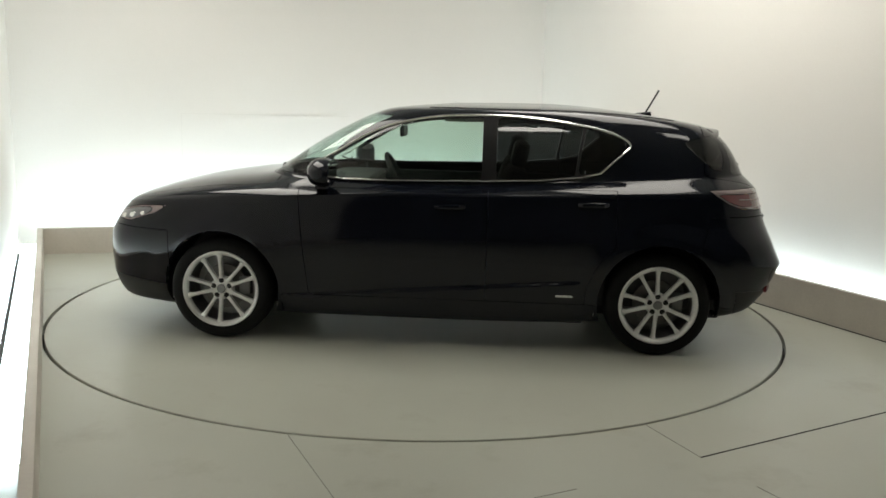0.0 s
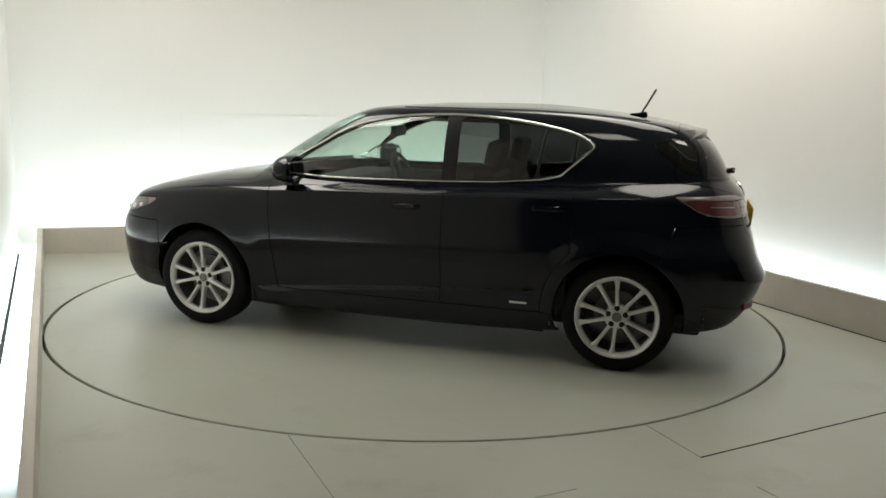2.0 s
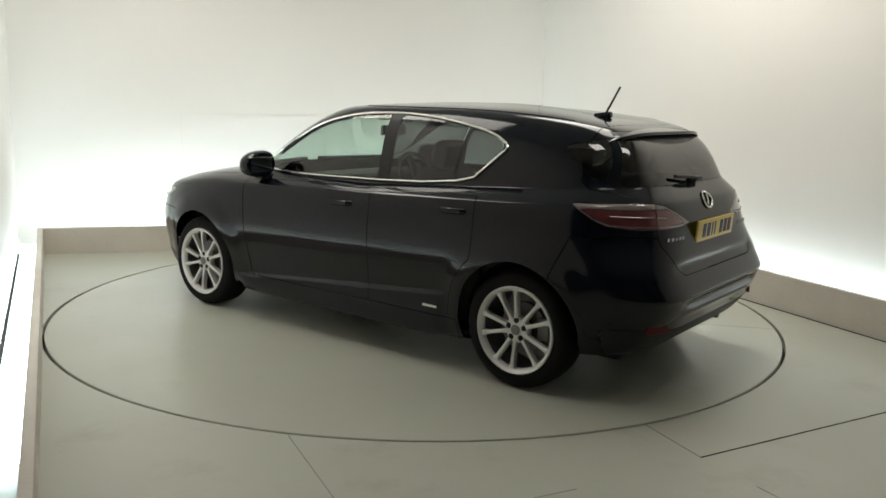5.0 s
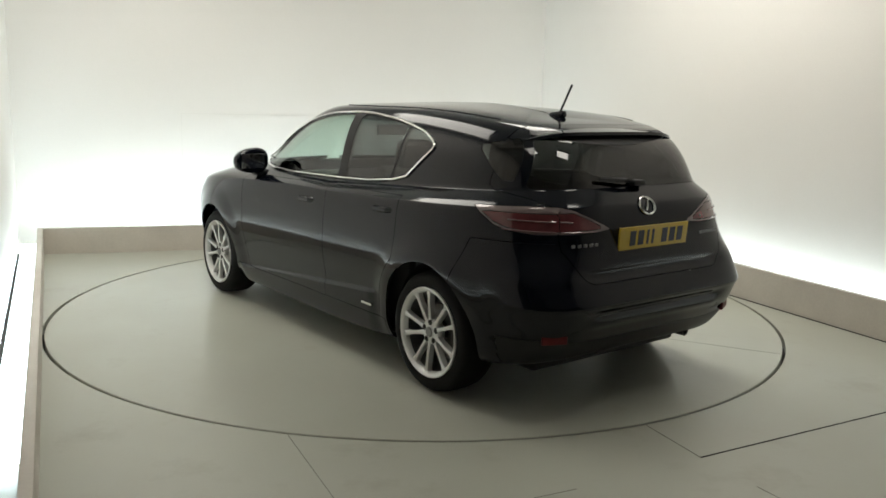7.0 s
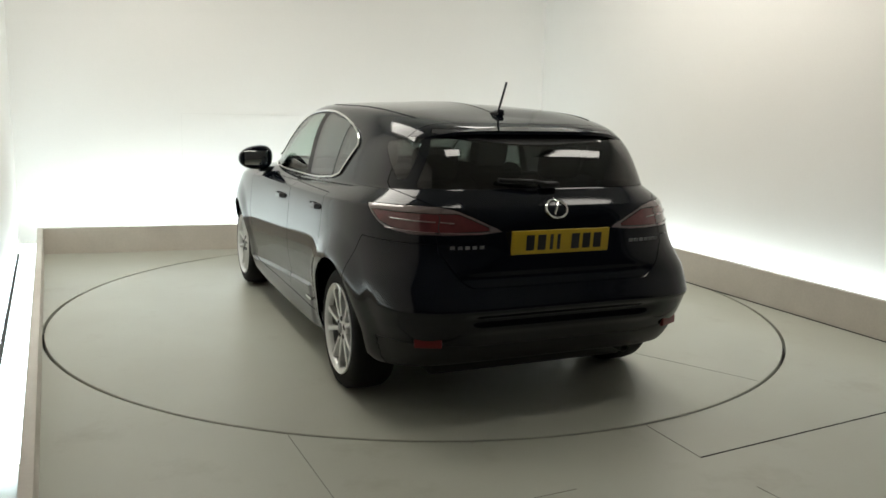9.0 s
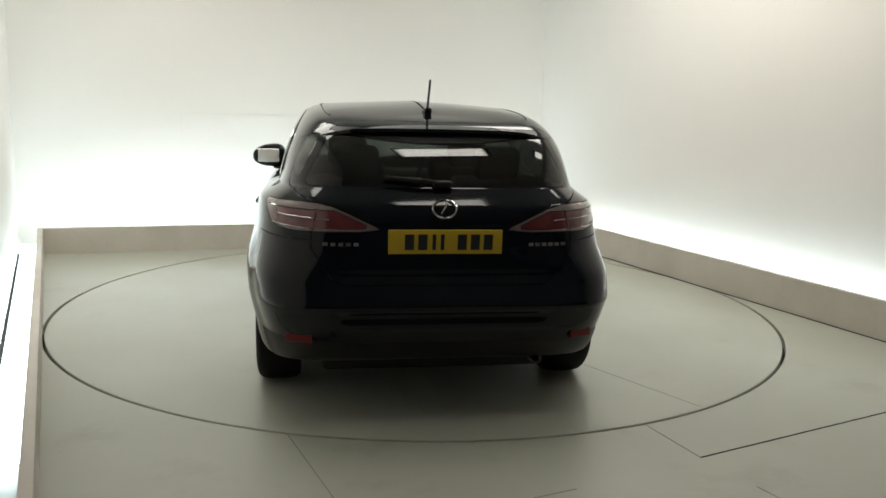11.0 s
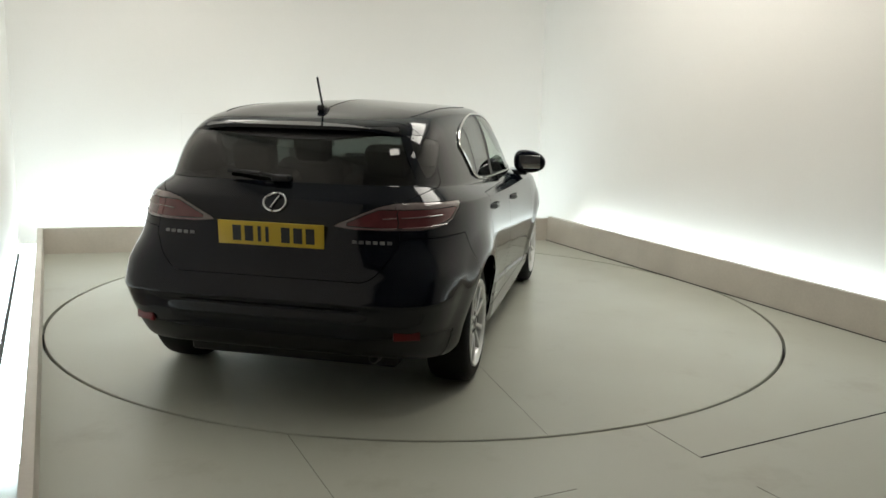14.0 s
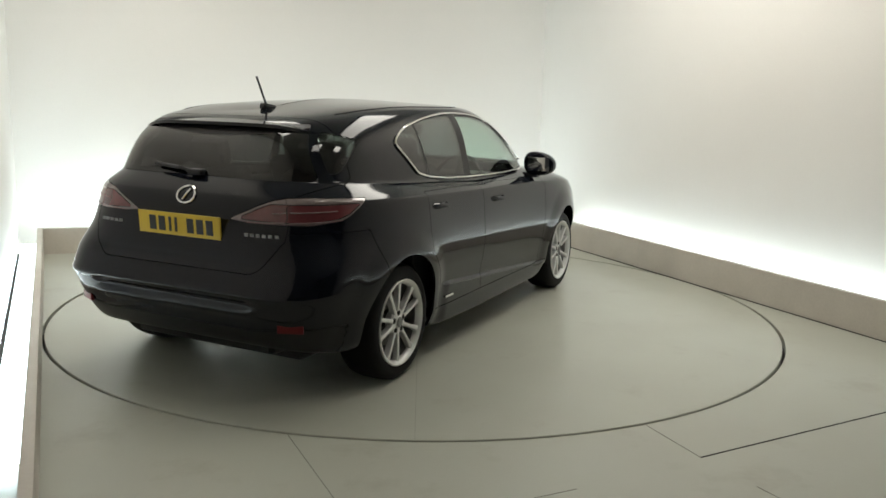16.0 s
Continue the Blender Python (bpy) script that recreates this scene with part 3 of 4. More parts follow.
def car_skin():
    s = Skin()
    X = lambda v: v[:, 0]
    Z = lambda v: v[:, 2]
    for cx, rad in ((WB, 0.352), (-WB, 0.356)):
        s.assign("none", lambda v, t: np.hypot(X(v) - cx, Z(v) - 0.315) - rad, lambda v, t: (v[:, 1] > 0.40) & (np.abs(X(v) - cx) < 0.5))
    glassy = lambda v, t: (v[:, 1] > 0.30) & (t > 8.6) & (t < 10.2) & (X(v) < 1.0) & (X(v) > -1.5)
    s.assign("frame", lambda v, t: poly_dist(X(v), Z(v), DLO), glassy)
    s.assign("front_window", lambda v, t: np.maximum(B_PILLAR[0] - X(v), poly_dist(X(v), Z(v), DLO) + 0.012), glassy, ["frame"])
    s.assign("rear_window", lambda v, t: np.maximum.reduce([X(v) - B_PILLAR[1], poly_dist(X(v), Z(v), DLO) + 0.012, 0.011 - np.abs(X(v) + 0.80 + (Z(v) - 1.06) * 0.16)]), glassy, ["frame"])
    # screens
    s.assign("windscreen", lambda v, t: np.maximum(np.maximum(v[:, 1] - (0.70 - (Z(v) - 0.98) * 0.40), 1.0 - Z(v)), Z(v) - 1.372), lambda v, t: (X(v) > -0.1) & (t > 8.5) & (t < 10.6))
    s.assign("rear_screen", lambda v, t: np.maximum(np.maximum(v[:, 1] - (0.650 - (Z(v) - 1.03) * 0.50), 1.068 - Z(v)), Z(v) - 1.33), lambda v, t: (X(v) < -1.35) & (t > 8.5) & (t < 10.6), ["body"])
    # top of the screen blacked out as the spoiler's underside and its shadow
    s.assign("spoiler_shade_band", lambda v, t: 1.262 + 0.19 * v[:, 1] ** 2 - Z(v), lambda v, t: (X(v) < -1.35) & (t > 8.5) & (t < 10.6), ["rear_screen"])
    pillar = lambda v: 0.675 - (Z(v) - 1.03) * 0.50
    s.assign("quarter_glass", lambda v, t: np.maximum.reduce([X(v) + 1.42 - (Z(v) - 1.255) * 1.2, 1.098 - Z(v), Z(v) - 1.255 - (-1.42 - X(v)) * 0.22, pillar(v) + 0.012 - v[:, 1]]),
             lambda v, t: (X(v) < -1.3) & (t > 8.6) & (t < 10.3), ["body"])
    # lamps
    s.assign("tail_lamp", lambda v, t: poly_dist(unrolled(v), Z(v), TAIL), lambda v, t: X(v) < -1.35)
    s.assign("tail_lamp_inner", lambda v, t: unrolled(v) - 0.645, lambda v, t: X(v) < -1.35, ["tail_lamp"])
    red = lambda v, t: np.maximum(poly_dist(unrolled(v), Z(v), TAIL) + 0.012, Z(v) - 0.966)
    s.assign("tail_red", red, lambda v, t: X(v) < -1.35, ["tail_lamp"])
    s.assign("tail_red_inner", red, lambda v, t: X(v) < -1.35, ["tail_lamp_inner"])
    s.assign("bezel", lambda v, t: poly_dist(X(v), Z(v), HEAD), lambda v, t: (X(v) > 1.3) & (v[:, 1] > 0.2))
    s.assign("headlight", lambda v, t: np.maximum(poly_dist(X(v), Z(v), HEAD) + 0.010, 1.74 - X(v)), lambda v, t: (X(v) > 1.3) & (v[:, 1] > 0.2), ["bezel"])
    # bumpers
    s.assign("rear_bumper", lambda v, t: np.maximum(X(v) + 1.50 + (Z(v) - 0.6) * 0.35, Z(v) - (0.645 + 0.19 * np.clip((v[:, 1] - 0.44) / 0.17, 0, 1) ** 2)), lambda v, t: X(v) < -1.2, ["body"])
    s.assign("front_bumper", lambda v, t: np.maximum(1.62 - X(v), Z(v) - 0.655), lambda v, t: X(v) > 1.3, ["body"])
    s.assign("front_valance", lambda v, t: Z(v) - 0.315 - 0.05 * np.clip(X(v) - 1.7, 0, 1), lambda v, t: X(v) > 1.5, ["front_bumper"])
    s.assign("rear_valance", lambda v, t: Z(v) - 0.372 - 0.025 * np.clip((v[:, 1] - 0.45) / 0.2, 0, 1), lambda v, t: (X(v) < -1.75), ["rear_bumper"])
    # tailgate
    s.assign("tailgate", lambda v, t: np.maximum(v[:, 1] - np.where(Z(v) < 1.0, 0.600, 0.600 + np.clip(Z(v) - 1.0, 0, 0.05) * 2), X(v) + 1.55), lambda v, t: X(v) < -1.3, ["body"])
    # bonnet
    s.assign("bonnet", lambda v, t: np.maximum(np.maximum(v[:, 1] - 0.74 + np.clip(X(v) - 1.2, 0, 1) * 0.16, 0.99 - X(v)), X(v) - 1.985), lambda v, t: (X(v) > 0.8) & (t > 8.0) & (t < 9.02), ["body"])
    # doors
    low = lambda v, t: (v[:, 1] > 0.5) & (t > 1.0) & (t < 9.0)
    s.assign("front_door", lambda v, t: np.maximum(np.maximum(X(v) - (0.80 + 0.10 * np.clip(Z(v) - 0.6, -1, 1)), -0.285 - X(v)), np.maximum(0.30 - Z(v), Z(v) - 0.950 + 0.022 * X(v))), low, ["body"])
    s.assign("rear_door", lambda v, t: np.maximum(np.maximum(X(v) + 0.285, -1.03 - X(v)), np.maximum(np.maximum(0.30 - Z(v), Z(v) - 0.950 + 0.022 * X(v)), 0.43 - np.hypot(X(v) + WB, Z(v) - 0.315))), low, ["body"])
    s.assign("sill", lambda v, t: np.maximum(Z(v) - 0.298, np.abs(X(v)) - 0.93), lambda v, t: v[:, 1] > 0.4, ["body"])
    return s


def outline_on(s, poly, offset):
    """The outline laid on the window surface, pushed outwards."""
    G, t = body_grid()
    rows = (t > 8.7) & (t < 10.15)
    P = G[rows][:, (G[30, :, 0] > -1.7) & (G[30, :, 0] < 1.6)].reshape(-1, 3)
    P = P[P[:, 1] > 0.3]
    pts = []
    for i in range(len(poly)):
        a, b = Vector(poly[i]), Vector(poly[(i + 1) % len(poly)])
        k = max(1, round((b - a).length / 0.04))
        for j in range(k):
            q = a.lerp(b, j / k)
            d = np.hypot(P[:, 0] - q.x, P[:, 2] - q.y)
            near = np.argsort(d)[:10]
            fit = np.linalg.lstsq(np.c_[np.ones(10), P[near, 0] - q.x, P[near, 2] - q.y], P[near, 1], rcond=None)[0]
            pts.append((q.x, float(fit[0]) + offset, q.y))
    return pts


def wheel(car, x, y):
    """Alloy wheel with tyre; the face looks to +y if y > 0."""
    flip = pose(0, 0, 0) if y > 0 else pose(0, 0, 0, 0, 0, 180)
    m = pose(x, y, WHEEL_R) @ flip
    bm = bmesh.new()
    lathe(bm, [(0.205, -0.19), (0.212, -0.02), (0.222, -0.012), (0.229, -0.006), (0.232, 0.002), (0.226, 0.006), (0.214, 0.0), (0.206, -0.012), (0.203, -0.03)], 64)
    rim = part("wheel", bm, M_ALLOY, car, "silver ten-spoke alloy wheel")
    rim.matrix_local = m
    # barrel takes the darkened alloy, so the shade between spokes is painted in
    bm = bmesh.new()
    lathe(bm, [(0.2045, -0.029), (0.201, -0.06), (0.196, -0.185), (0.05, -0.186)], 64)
    part("barrel", bm, M_ALLOY_DARK, rim, "inner wheel barrel in alloy darkened for the shade behind the spokes")
    bm = bmesh.new()
    lathe(bm, [(0.222, -0.20), (0.262, -0.217), (0.290, -0.212), (0.304, -0.19), (0.310, -0.15), (0.310, -0.062), (0.304, -0.024), (0.289, -0.006), (0.262, 0.003), (0.236, 0.0), (0.228, -0.012)], 72)
    part("tyre", bm, M_TYRE, rim, "black road tyre")
    for k in range(10):
        a = 2 * math.pi * (k + 0.25 * (1 if k % 2 else -1) * 0.35) / 10 + 0.3
        bm = bmesh.new()
        prof = []
        for r, hw, y0, y1 in ((0.045, 0.016, -0.045, -0.020), (0.075, 0.0105, -0.045, -0.014), (0.13, 0.0092, -0.045, -0.010), (0.185, 0.0105, -0.04, -0.008), (0.216, 0.021, -0.035, -0.006)):
            prof.append([bm.verts.new((r, yy, ww)) for yy, ww in ((y0, -hw), (y1 - 0.004, -hw), (y1, -hw * 0.55), (y1, hw * 0.55), (y1 - 0.004, hw), (y0, hw))])
        for p, q in zip(prof, prof[1:]):
            for j in range(6):
                bm.faces.new((p[j], p[(j + 1) % 6], q[(j + 1) % 6], q[j]))
        bm.faces.new(prof[0])
        bm.faces.new(prof[-1][::-1])
        bmesh.ops.transform(bm, matrix=Matrix.Rotation(a, 4, "Y"), verts=bm.verts[:])
        part("spoke", bm, M_ALLOY, rim)
    bm = bmesh.new()
    lathe(bm, [(0.0, -0.012), (0.030, -0.013), (0.034, -0.018), (0.062, -0.020), (0.070, -0.03), (0.070, -0.06), (0, -0.06)], 40)
    bmesh.ops.remove_doubles(bm, verts=bm.verts[:], dist=1e-5)
    part("hub", bm, M_ALLOY, rim)
    bm = bmesh.new()
    lathe(bm, [(0.0, -0.006), (0.022, -0.007), (0.027, -0.012), (0.027, -0.02)], 32)
    bmesh.ops.remove_doubles(bm, verts=bm.verts[:], dist=1e-5)
    part("hub_cap", bm, M_ALLOY_DARK, rim, "round grey hub cap")
    for k in range(5):
        a = 2 * math.pi * k / 5 + 0.3
        bm = bmesh.new()
        lathe(bm, [(0.0, -0.013), (0.006, -0.013), (0.008, -0.0165), (0.0145, -0.0165), (0.016, -0.018), (0.016, -0.03)], 12, Matrix.Translation((0.050 * math.cos(a), 0, 0.050 * math.sin(a))))
        bmesh.ops.remove_doubles(bm, verts=bm.verts[:], dist=1e-5)
        part("wheel_nut", bm, M_TRIM, rim, "dark wheel nut")
    bm = bmesh.new()
    lathe(bm, [(0.06, -0.09), (0.135, -0.09), (0.137, -0.10), (0.135, -0.112), (0.06, -0.112)], 40)
    part("brake_disc", bm, M_DISC_STEEL, rim, "grey steel brake disc")
    boxed("brake_caliper", (-0.16, -0.13, -0.05), (-0.09, -0.075, 0.07), M_ALLOY_DARK, rim, "grey brake caliper", 0.012)


def seat(car, x, y, w, lean=18):
    base = boxed("seat", (x - 0.25, y - w / 2, 0.38), (x + 0.26, y + w / 2, 0.56), M_SEAT, car, "dark upholstered car seat", 0.05)
    boxed("backrest", (-0.07, -w / 2 + 0.01, 0.0), (0.07, w / 2 - 0.01, 0.60), M_SEAT, base, "", 0.055, pose(x - 0.25, y, 0.50, 0, -lean, 0))
    boxed("headrest", (-0.05, -0.12, 0.0), (0.05, 0.12, 0.17), M_SEAT, base, "", 0.049, pose(x - 0.44, y, 1.06, 0, -lean * 0.6, 0))


SIDE_PARTS = {}


def build_car():
    car = tagged(new("hatchback_car"), label="glossy black five-door hatchback with silver alloy wheels on the turntable", category="car")
    s = car_skin()
    # body shell and panels
    part("body", s.mesh("body", both=True), M_PAINT, car, "glossy black bodywork", auto=50)
    for name, mat, label in (("rear_bumper", M_PAINT, ""), ("front_bumper", M_PAINT, ""), ("tailgate", M_PAINT, ""), ("bonnet", M_PAINT, ""), ("front_valance", M_TRIM, "matt black lower lip of the front bumper"), ("rear_valance", M_TRIM, "matt black lower part of the rear bumper"),
                             ("windscreen", M_GLASS, "clear tinted windscreen"), ("rear_screen", M_REAR_GLASS, "dark tinted rear screen"), ("spoiler_shade_band", M_TRIM, "black band for the spoiler's shaded underside along the top of the rear screen")):
        bm = s.mesh(name, both=True, depth=0.0 if mat in (M_GLASS, M_REAR_GLASS) else 0.014)
        part(name, bm, mat, car, label, auto=50)
    for name, mat, label in (("front_door", M_PAINT, "glossy black front door"), ("rear_door", M_PAINT, "glossy black rear door"), ("sill", M_PAINT, ""), ("frame", M_TRIM, "black window frame"),
                             ("quarter_glass", M_REAR_GLASS, "dark tinted rear quarter glass"),
                             ("front_window", M_GLASS, "green tinted door glass"), ("rear_window", M_PRIVACY, "dark privacy glass"),
                             ("tail_lamp", M_LENS_CLEAR, "smoked pale rear lamp lens"), ("tail_lamp_inner", M_LENS_CLEAR, "smoked pale rear lamp lens on the tailgate"), ("tail_red", M_LENS, "dull red rear lamp glass"), ("tail_red_inner", M_LENS, "dull red rear lamp glass"), ("headlight", M_HEAD, "clear headlight lens"), ("bezel", M_LENS_CLEAR, "smoked headlight surround")):
        for right in (False, True):
            bm = s.mesh(name, mirrored=right, depth=0.0 if mat in (M_GLASS, M_PRIVACY, M_REAR_GLASS) else 0.014)
            owner = SIDE_PARTS.get(({"tail_red": "tail_lamp", "tail_red_inner": "tail_lamp_inner", "bezel": "headlight", "front_window": "frame", "rear_window": "frame"}.get(name), right), car)
            SIDE_PARTS[(name, right)] = part({"frame": "window_frame", "tail_red": "lamp_lens", "tail_red_inner": "lamp_lens", "tail_lamp_inner": "tail_lamp", "bezel": "headlight_bezel"}.get(name, name), bm, mat, owner, label, auto=50)
    # bright strip round the side windows
    for sgn in (1, -1):
        bm = bmesh.new()
        tube(bm, [(x, y * sgn, z) for x, y, z in outline_on(s, DLO, 0.006)], 0.0072, 8, True)
        part("window_trim", bm, M_CHROME, car, "thin bright chrome strip round the side windows")
    # wheel wells and underside
    for cx in (WB, -WB):
        for sgn in (1, -1):
            bm = bmesh.new()
            prev, inner = None, []
            for k in range(25):
                a = math.pi * (-0.04 + 1.08 * k / 24)
                p = [bm.verts.new((cx + 0.350 * math.cos(a), sgn * yy, 0.315 + 0.350 * math.sin(a))) for yy in (0.80, 0.48)]
                if prev:
                    bm.faces.new((prev[0], prev[1], p[1], p[0]))
                prev = p
                inner.append(p[1])
            bm.faces.new(inner)
            part("wheel_arch_liner", bm, M_TRIM, car, "black plastic wheel arch liner")
    boxed("underbody", (-1.75, -0.55, 0.165), (1.80, 0.55, 0.26), M_TRIM, car, "black underbody tray", 0.03)
    boxed("floor_pan", (-0.88, -0.735, 0.150), (0.88, 0.735, 0.20), M_TRIM, car, "black floor pan between the axles", 0.012)
    boxed("cabin_floor", (-1.75, -0.76, 0.27), (0.92, 0.76, 0.34), M_CABIN, car, "", 0.01)
    boxed("firewall", (0.80, -0.76, 0.27), (0.90, 0.76, 0.90), M_CABIN, car, "", 0.01)
    for sgn in (1, -1):
        boxed("door_card", (-1.0, 0.72, 0.30), (0.80, 0.765, 0.93), M_CABIN, car, "dark inner door trim", 0.01, Matrix.Diagonal((1, sgn, 1, 1)))
    boxed("boot_wall", (-1.72, -0.70, 0.30), (-1.64, 0.70, 0.95), M_CABIN, car, "", 0.02)
    boxed("parcel_shelf", (-1.70, -0.66, 0.93), (-1.15, 0.66, 0.96), M_CABIN, car, "dark parcel shelf", 0.01)
    boxed("headliner", (-1.35, -0.50, 1.335), (0.0, 0.50, 1.36), M_LINER, car, "pale grey roof lining", 0.01)
    boxed("dashboard", (0.50, -0.72, 0.66), (0.86, 0.72, 0.94), M_CABIN, car, "dark dashboard", 0.06)
    for x in (-0.02, -0.88):
        for y in (0.37, -0.37):
            seat(car, x, y, 0.50, 20)
    bm = bmesh.new()
    tube(bm, [(0.185 * math.cos(2 * math.pi * k / 28), 0.185 * math.sin(2 * math.pi * k / 28), 0) for k in range(28)], 0.015, 8, True)
    box(bm, (-0.17, -0.03, -0.03), (0.17, 0.03, 0.0), 0.01)
    wheel_ob = part("steering_wheel", bm, M_CABIN, car, "dark steering wheel")
    wheel_ob.matrix_local = pose(0.38, -0.37, 0.90, 0, -65, 0)
    boxed("rear_view_mirror", (-0.015, -0.12, -0.035), (0.015, 0.12, 0.035), M_TRIM, car, "black rear-view mirror", 0.012, pose(0.30, 0, 1.25))
    # wheels
    for x in (WB, -WB):
        for y in (WHEEL_Y, -WHEEL_Y):
            wheel(car, x, y)
    details(car, s)
    return car


def surface_x(s, y, z):
    """x of the tail at (y, z)."""
    ok = s.v[:, 0] < -1.5
    d = np.hypot(s.v[ok][:, 1] - abs(y), s.v[ok][:, 2] - z)
    near = np.argsort(d)[:9]
    P = s.v[ok][near]
    fit = np.linalg.lstsq(np.c_[np.ones(9), P[:, 1] - abs(y), P[:, 2] - z], P[:, 0], rcond=None)[0]
    return float(fit[0])


def details(car, s):
    # mirrors
    for sgn in (1, -1):
        bm = bmesh.new()
        bmesh.ops.create_uvsphere(bm, u_segments=28, v_segments=18, radius=1)
        for v in bm.verts:
            x, y, z = v.co
            k = lambda q, n: math.copysign(abs(q) ** n, q)
            out = y * sgn
            x, y, z = k(x, 0.85), k(y, 0.82), k(z, 0.82)
            x = max(x, -0.55)
            v.co = (0.088 * x - 0.02 * max(0, out), 0.118 * y, (0.083 - 0.016 * out) * z - 0.006 * out)
        mir = part("door_mirror", bm, M_PAINT, car, "glossy black door mirror housing")
        mir.matrix_local = pose(0.68, sgn * 0.885, 1.03, 0, 0, -8 * sgn)
        boxed("mirror_glass", (-0.060, -0.080, -0.048), (-0.052, 0.080, 0.048), M_MIRROR, mir, "silvered mirror glass", 0.003)
        boxed("mirror_arm", (0.66, sgn * 0.80 - 0.07, 0.93), (0.73, sgn * 0.80 + 0.06, 0.965), M_TRIM, car, "", 0.012)
    # door handles
    for sgn in (1, -1):
        for x, yy, door in ((-0.07, 0.866, "front_door"), (-0.90, 0.866, "rear_door")):
            hz = 0.848 if door == "front_door" else 0.884
            bm = bmesh.new()
            tube(bm, [(x + 0.10, sgn * (yy - 0.01), hz), (x + 0.07, sgn * (yy + 0.020), hz + 0.003), (x - 0.05, sgn * (yy + 0.022), hz + 0.006), (x - 0.09, sgn * (yy - 0.008), hz + 0.006)], 0.016, 8, flat=0.7)
            # slightly raised dark oval, its colour giving the shade of a finger recess
            cup = bmesh.new()
            bmesh.ops.create_uvsphere(cup, u_segments=20, v_segments=12, radius=1)
            bmesh.ops.transform(cup, matrix=Matrix.LocRotScale((x + 0.005, sgn * (yy - 0.010), hz - 0.002), None, (0.058, 0.012, 0.030)), verts=cup.verts[:])
            part("handle_recess_shade", cup, M_TRIM, SIDE_PARTS[(door, sgn < 0)], "dark oval put in for the shade of the finger recess behind the door handle")
            part("door_handle", bm, M_PAINT, SIDE_PARTS[(door, sgn < 0)], "glossy black door handle")
    # roof spoiler
    bm = bmesh.new()
    prev, n = None, 24
    for k in range(n + 1):
        y = -0.575 + 1.15 * k / n
        q = 1 - abs(y / 0.575) ** 5
        x1 = -1.61 - 0.095 * q
        z1 = 1.338 - 0.05 * (1 - q)
        top = 1.374 - 0.060 * abs(y / 0.575) ** 2.5
        ring = [bm.verts.new(p) for p in ((-1.40, y, top), (-1.55, y, top - 0.022), (x1, y, z1 - 0.01), (x1 - 0.004, y, z1 - 0.026), (x1 + 0.03, y, z1 - 0.036), (-1.56, y, 1.30), (-1.40, y, 1.325))]
        if prev:
            for j in range(len(ring)):
                bm.faces.new((prev[j], prev[(j + 1) % 7], ring[(j + 1) % 7], ring[j]))
        else:
            bm.faces.new(ring)
        prev = ring
    bm.faces.new(prev[::-1])
    part("roof_spoiler", bm, M_PAINT, car, "glossy black roof spoiler", auto=40)
    # aerial
    bm = bmesh.new()
    box(bm, (-0.055, -0.02, -0.02), (0.055, 0.02, 0.016), 0.014)
    base = part("aerial_base", bm, M_PAINT, car, "black aerial base")
    base.matrix_local = pose(-1.29, 0, 1.402, 0, 8, 0)
    bm = bmesh.new()
    tube(bm, [(-0.02, 0, 0.012), (-0.06, 0, 0.065), (-0.118, 0, 0.145)], 0.0058, 8)
    part("aerial_rod", bm, M_TRIM, base, "thin black aerial rod")
    # number plate
    px = surface_x(s, 0.0, 0.83)
    tilt = pose(px - 0.012, 0, 0.835, 0, -4, 0)
    plate = boxed("number_plate", (-0.006, -0.26, -0.056), (0.004, 0.26, 0.056), M_PLATE, car, "yellow rear number plate", 0.003)
    plate.matrix_local = tilt
    for i, y in enumerate((0.165, 0.105, 0.053, 0.015, -0.075, -0.135, -0.195)):
        hw = 0.008 if i in (2, 3) else 0.021
        boxed("plate_bar", (-0.0078, y - hw, -0.036), (-0.0055, y + hw, 0.036), M_INK, plate, "plain dark bar in place of a character", 0)
    # badge: an oval ring with a slanting stroke
    bm = bmesh.new()
    tube(bm, [(surface_x(s, 0, 0.978 + 0.040 * math.sin(2 * math.pi * k / 32)) - 0.006, 0.055 * math.cos(2 * math.pi * k / 32), 0.978 + 0.040 * math.sin(2 * math.pi * k / 32)) for k in range(32)], 0.006, 8, True)
    badge = part("badge", bm, M_CHROME, car, "oval chrome badge on the tailgate")
    bm = bmesh.new()
    tube(bm, [(surface_x(s, 0, zz) - 0.008, yy, zz) for yy, zz in ((-0.016, 1.006), (0.000, 0.980), (0.016, 0.954))], 0.005, 8)
    part("badge_stroke", bm, M_CHROME, badge)
    for y0, y1, w in ((0.555, 0.385, 5), (-0.385, -0.575, 6)):
        for k in range(w):
            y = y0 + (y1 - y0) * (k + 0.5) / w
            bx = surface_x(s, y, 0.820) - 0.002
            bm = bmesh.new()
            box(bm, (bx - 0.003, y - 0.011, 0.813), (bx + 0.002, y + 0.011, 0.828), 0.001)
            part("lettering_bar", bm, M_ALLOY_DARK, car, "small chrome bar of unreadable lettering")
    # pale light strips inside the tail lamps
    tail = s.v[(s.v[:, 0] < -1.35) & (s.v[:, 2] > 0.75) & (s.v[:, 2] < 1.05)]
    q = unrolled(tail)
    for sgn in (1, -1):
        for q0, q1, z0, z1 in ((0.40, 0.63, 0.878, 0.884), (0.67, 1.02, 0.884, 0.892), (0.56, 0.64, 0.925, 0.930), (0.67, 0.98, 0.930, 0.936)):
            pts = []
            for k in range(9):
                a, z = q0 + (q1 - q0) * k / 8, z0 + (z1 - z0) * k / 8
                near = np.argsort(np.hypot(q - a, tail[:, 2] - z))[:5]
                c = tail[near].mean(axis=0)
                pts.append((c[0] - 0.002, sgn * (c[1] + 0.002), z))
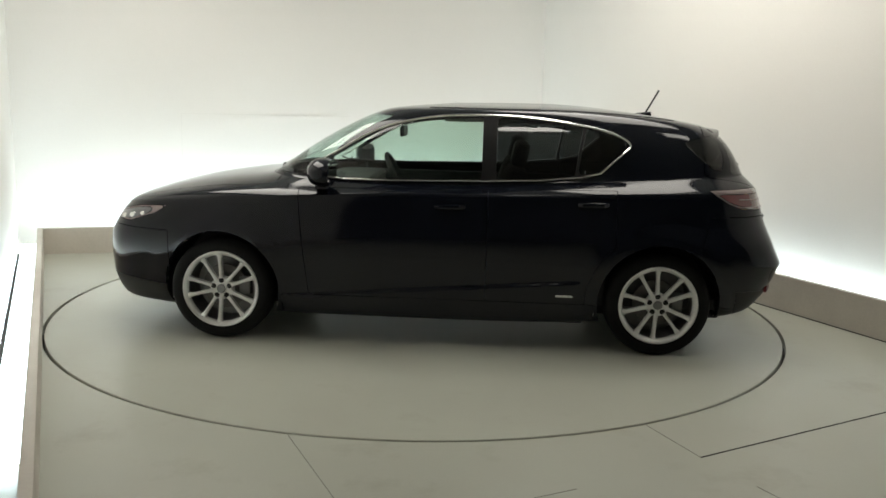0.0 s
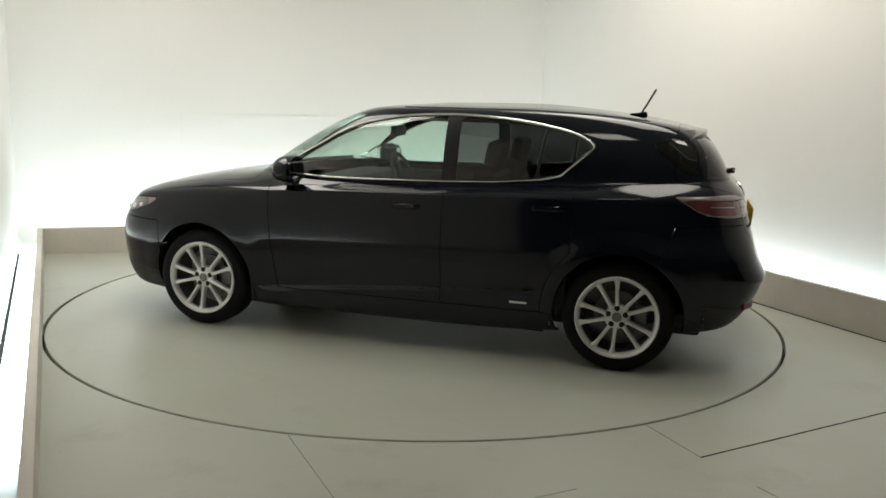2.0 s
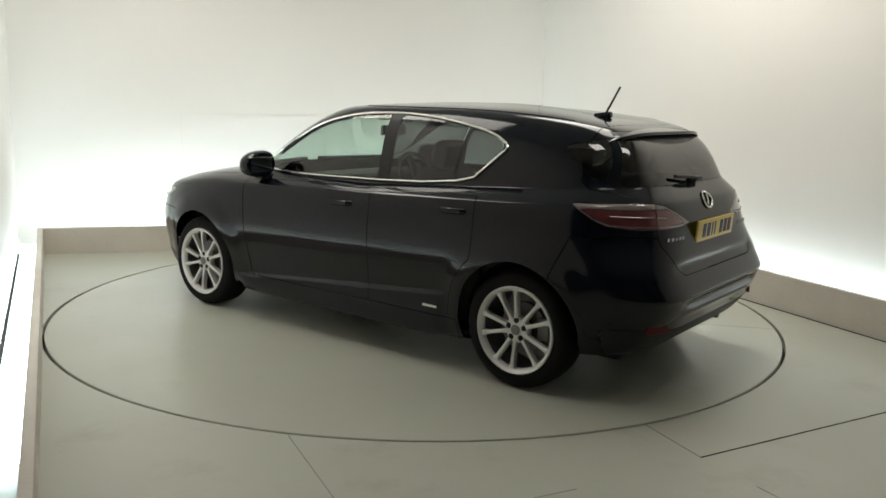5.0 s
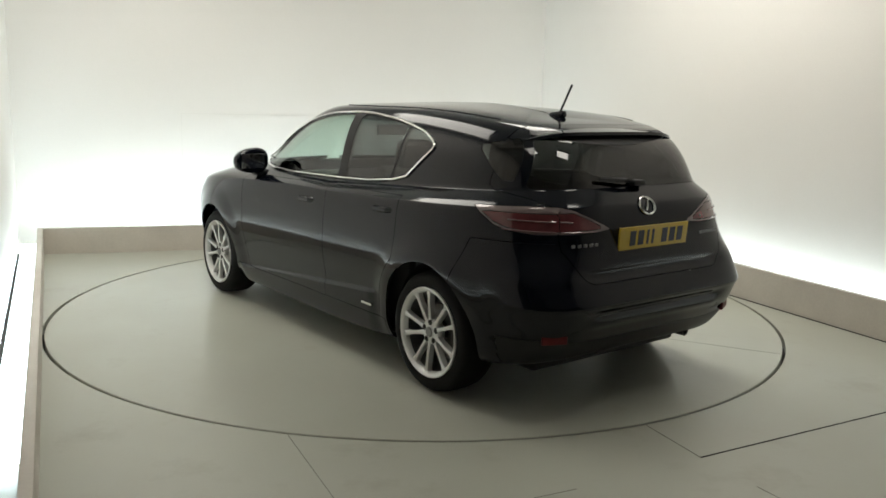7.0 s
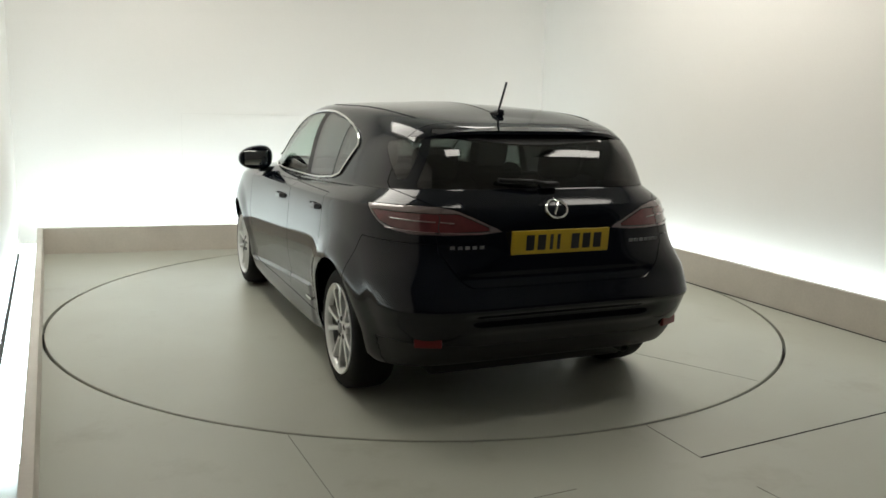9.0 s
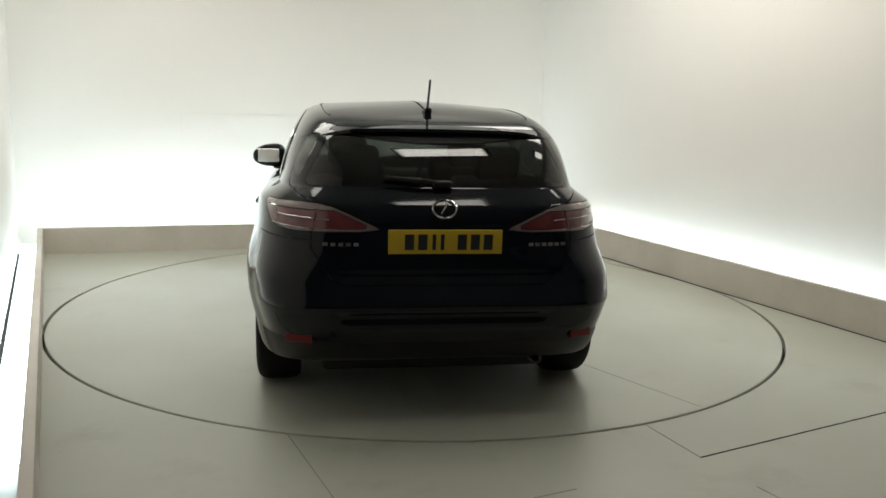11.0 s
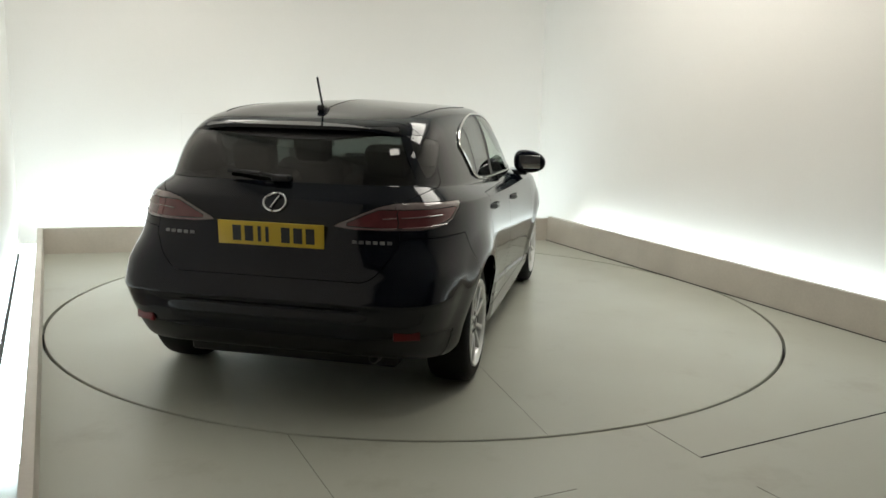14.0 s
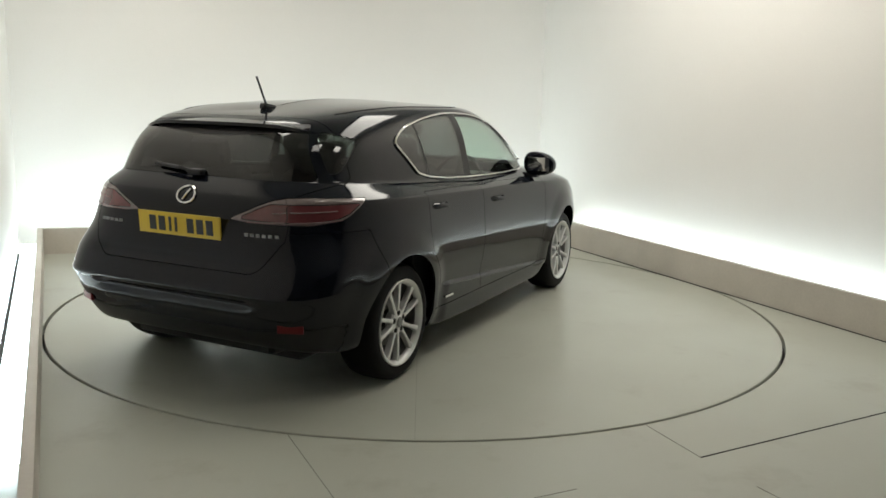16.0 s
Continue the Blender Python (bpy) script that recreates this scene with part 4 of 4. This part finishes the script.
            bm = bmesh.new()
            tube(bm, pts, 0.0032, 6)
            part("lamp_strip", bm, M_LENS_PALE, SIDE_PARTS[("tail_lamp_inner" if q1 < 0.65 else "tail_lamp", sgn < 0)], "pale strip in the rear lamp")
    # bright reflector bowls behind the headlight lenses
    nose = s.v[s.v[:, 0] > 1.55]
    for sgn in (1, -1):
        for hx, hz, hr in ((1.955, 0.712, 0.024), (1.885, 0.722, 0.026), (1.815, 0.738, 0.020)):
            c = nose[np.argmin(np.hypot(nose[:, 0] - hx, nose[:, 2] - hz) + (nose[:, 1] < 0.3))]
            bm = bmesh.new()
            bmesh.ops.create_uvsphere(bm, u_segments=16, v_segments=10, radius=1)
            bmesh.ops.transform(bm, matrix=Matrix.LocRotScale((c[0] - 0.004, sgn * (c[1] - 0.004), c[2]), None, (hr, hr * 0.45, hr * 0.7)), verts=bm.verts[:])
            part("headlight_reflector", bm, M_CHROME, SIDE_PARTS[("headlight", sgn < 0)], "bright reflector in the headlight")
    # rear wiper, reflectors, lower bumper, exhaust
    bm = bmesh.new()
    tube(bm, [(-1.875, -0.01, 1.086), (-1.875, 0.10, 1.102), (-1.855, 0.27, 1.110)], 0.010, 8)
    box(bm, (-1.885, -0.045, 1.070), (-1.82, 0.045, 1.098), 0.012)
    part("rear_wiper", bm, M_TRIM, car, "black rear wiper")
    for sgn in (1, -1):
        rx, slope = surface_x(s, 0.655, 0.40), (surface_x(s, 0.70, 0.40) - surface_x(s, 0.61, 0.40)) / 0.09
        r = boxed("rear_reflector", (-0.008, -0.062, -0.02), (0.012, 0.062, 0.02), M_RED, car, "red rear reflector", 0.006)
        r.matrix_local = pose(rx + 0.001, sgn * 0.655, 0.40, 0, 0, -sgn * math.degrees(math.atan(slope)))
    bm = bmesh.new()
    lathe(bm, [(0.022, 0.0), (0.026, 0.002), (0.027, 0.02), (0.027, 0.20), (0.022, 0.20), (0.022, 0.0)], 20, pose(-1.885, -0.47, 0.250, 0, 0, -90))
    part("exhaust_tip", bm, M_DISC_STEEL, car, "dull steel exhaust tip under the bumper")
    # roof mouldings and screen cowl
    G, t = body_grid()
    row = G[int(np.argmin(np.abs(t - 10.12)))]
    for sgn in (1, -1):
        bm = bmesh.new()
        tube(bm, [(x, sgn * y, z - 0.001) for x, y, z in row if -1.40 < x < 0.10 and y > 0.3][::2], 0.0045, 6)
        part("roof_moulding", bm, M_TRIM, car, "thin black roof moulding")
        bm = bmesh.new()
        tube(bm, [(1.10, sgn * 0.06, 1.008), (1.04, sgn * 0.34, 1.006), (0.90, sgn * 0.62, 1.012)], 0.013, 8)
        part("screen_wiper", bm, M_TRIM, car, "black windscreen wiper")
    # side badge
    for sgn in (1, -1):
        boxed("side_badge", (-0.80, sgn * 0.873 - 0.004, 0.340), (-0.70, sgn * 0.873 + 0.004, 0.353), M_CHROME, car, "small chrome bar of unreadable lettering", 0.001)


def motions():
    rows_car, rows_disc = [], []
    for t in range(0, 17):
        a = YAW(t)
        off = Matrix.Rotation(radians(a), 3, "Z") @ Vector(CAR_OFF)
        rows_car.append((t, pose(off.x, off.y, 0.0, 0, 0, a)))
        rows_disc.append((t, pose(0, 0, 0, 0, 0, a)))
    walk(CAR, rows_car)
    walk(TURNTABLE, rows_disc)


CAR_OFF = (-0.1889, 0.1815, 0.0)


def YAW(t):
    return 175.395 - 6.7298 * t - 0.04784 * t * t + 0.001666 * t ** 3


studio()
wall_fittings()
ceiling_lights()
TURNTABLE = turntable()
CAR = build_car()
motions()
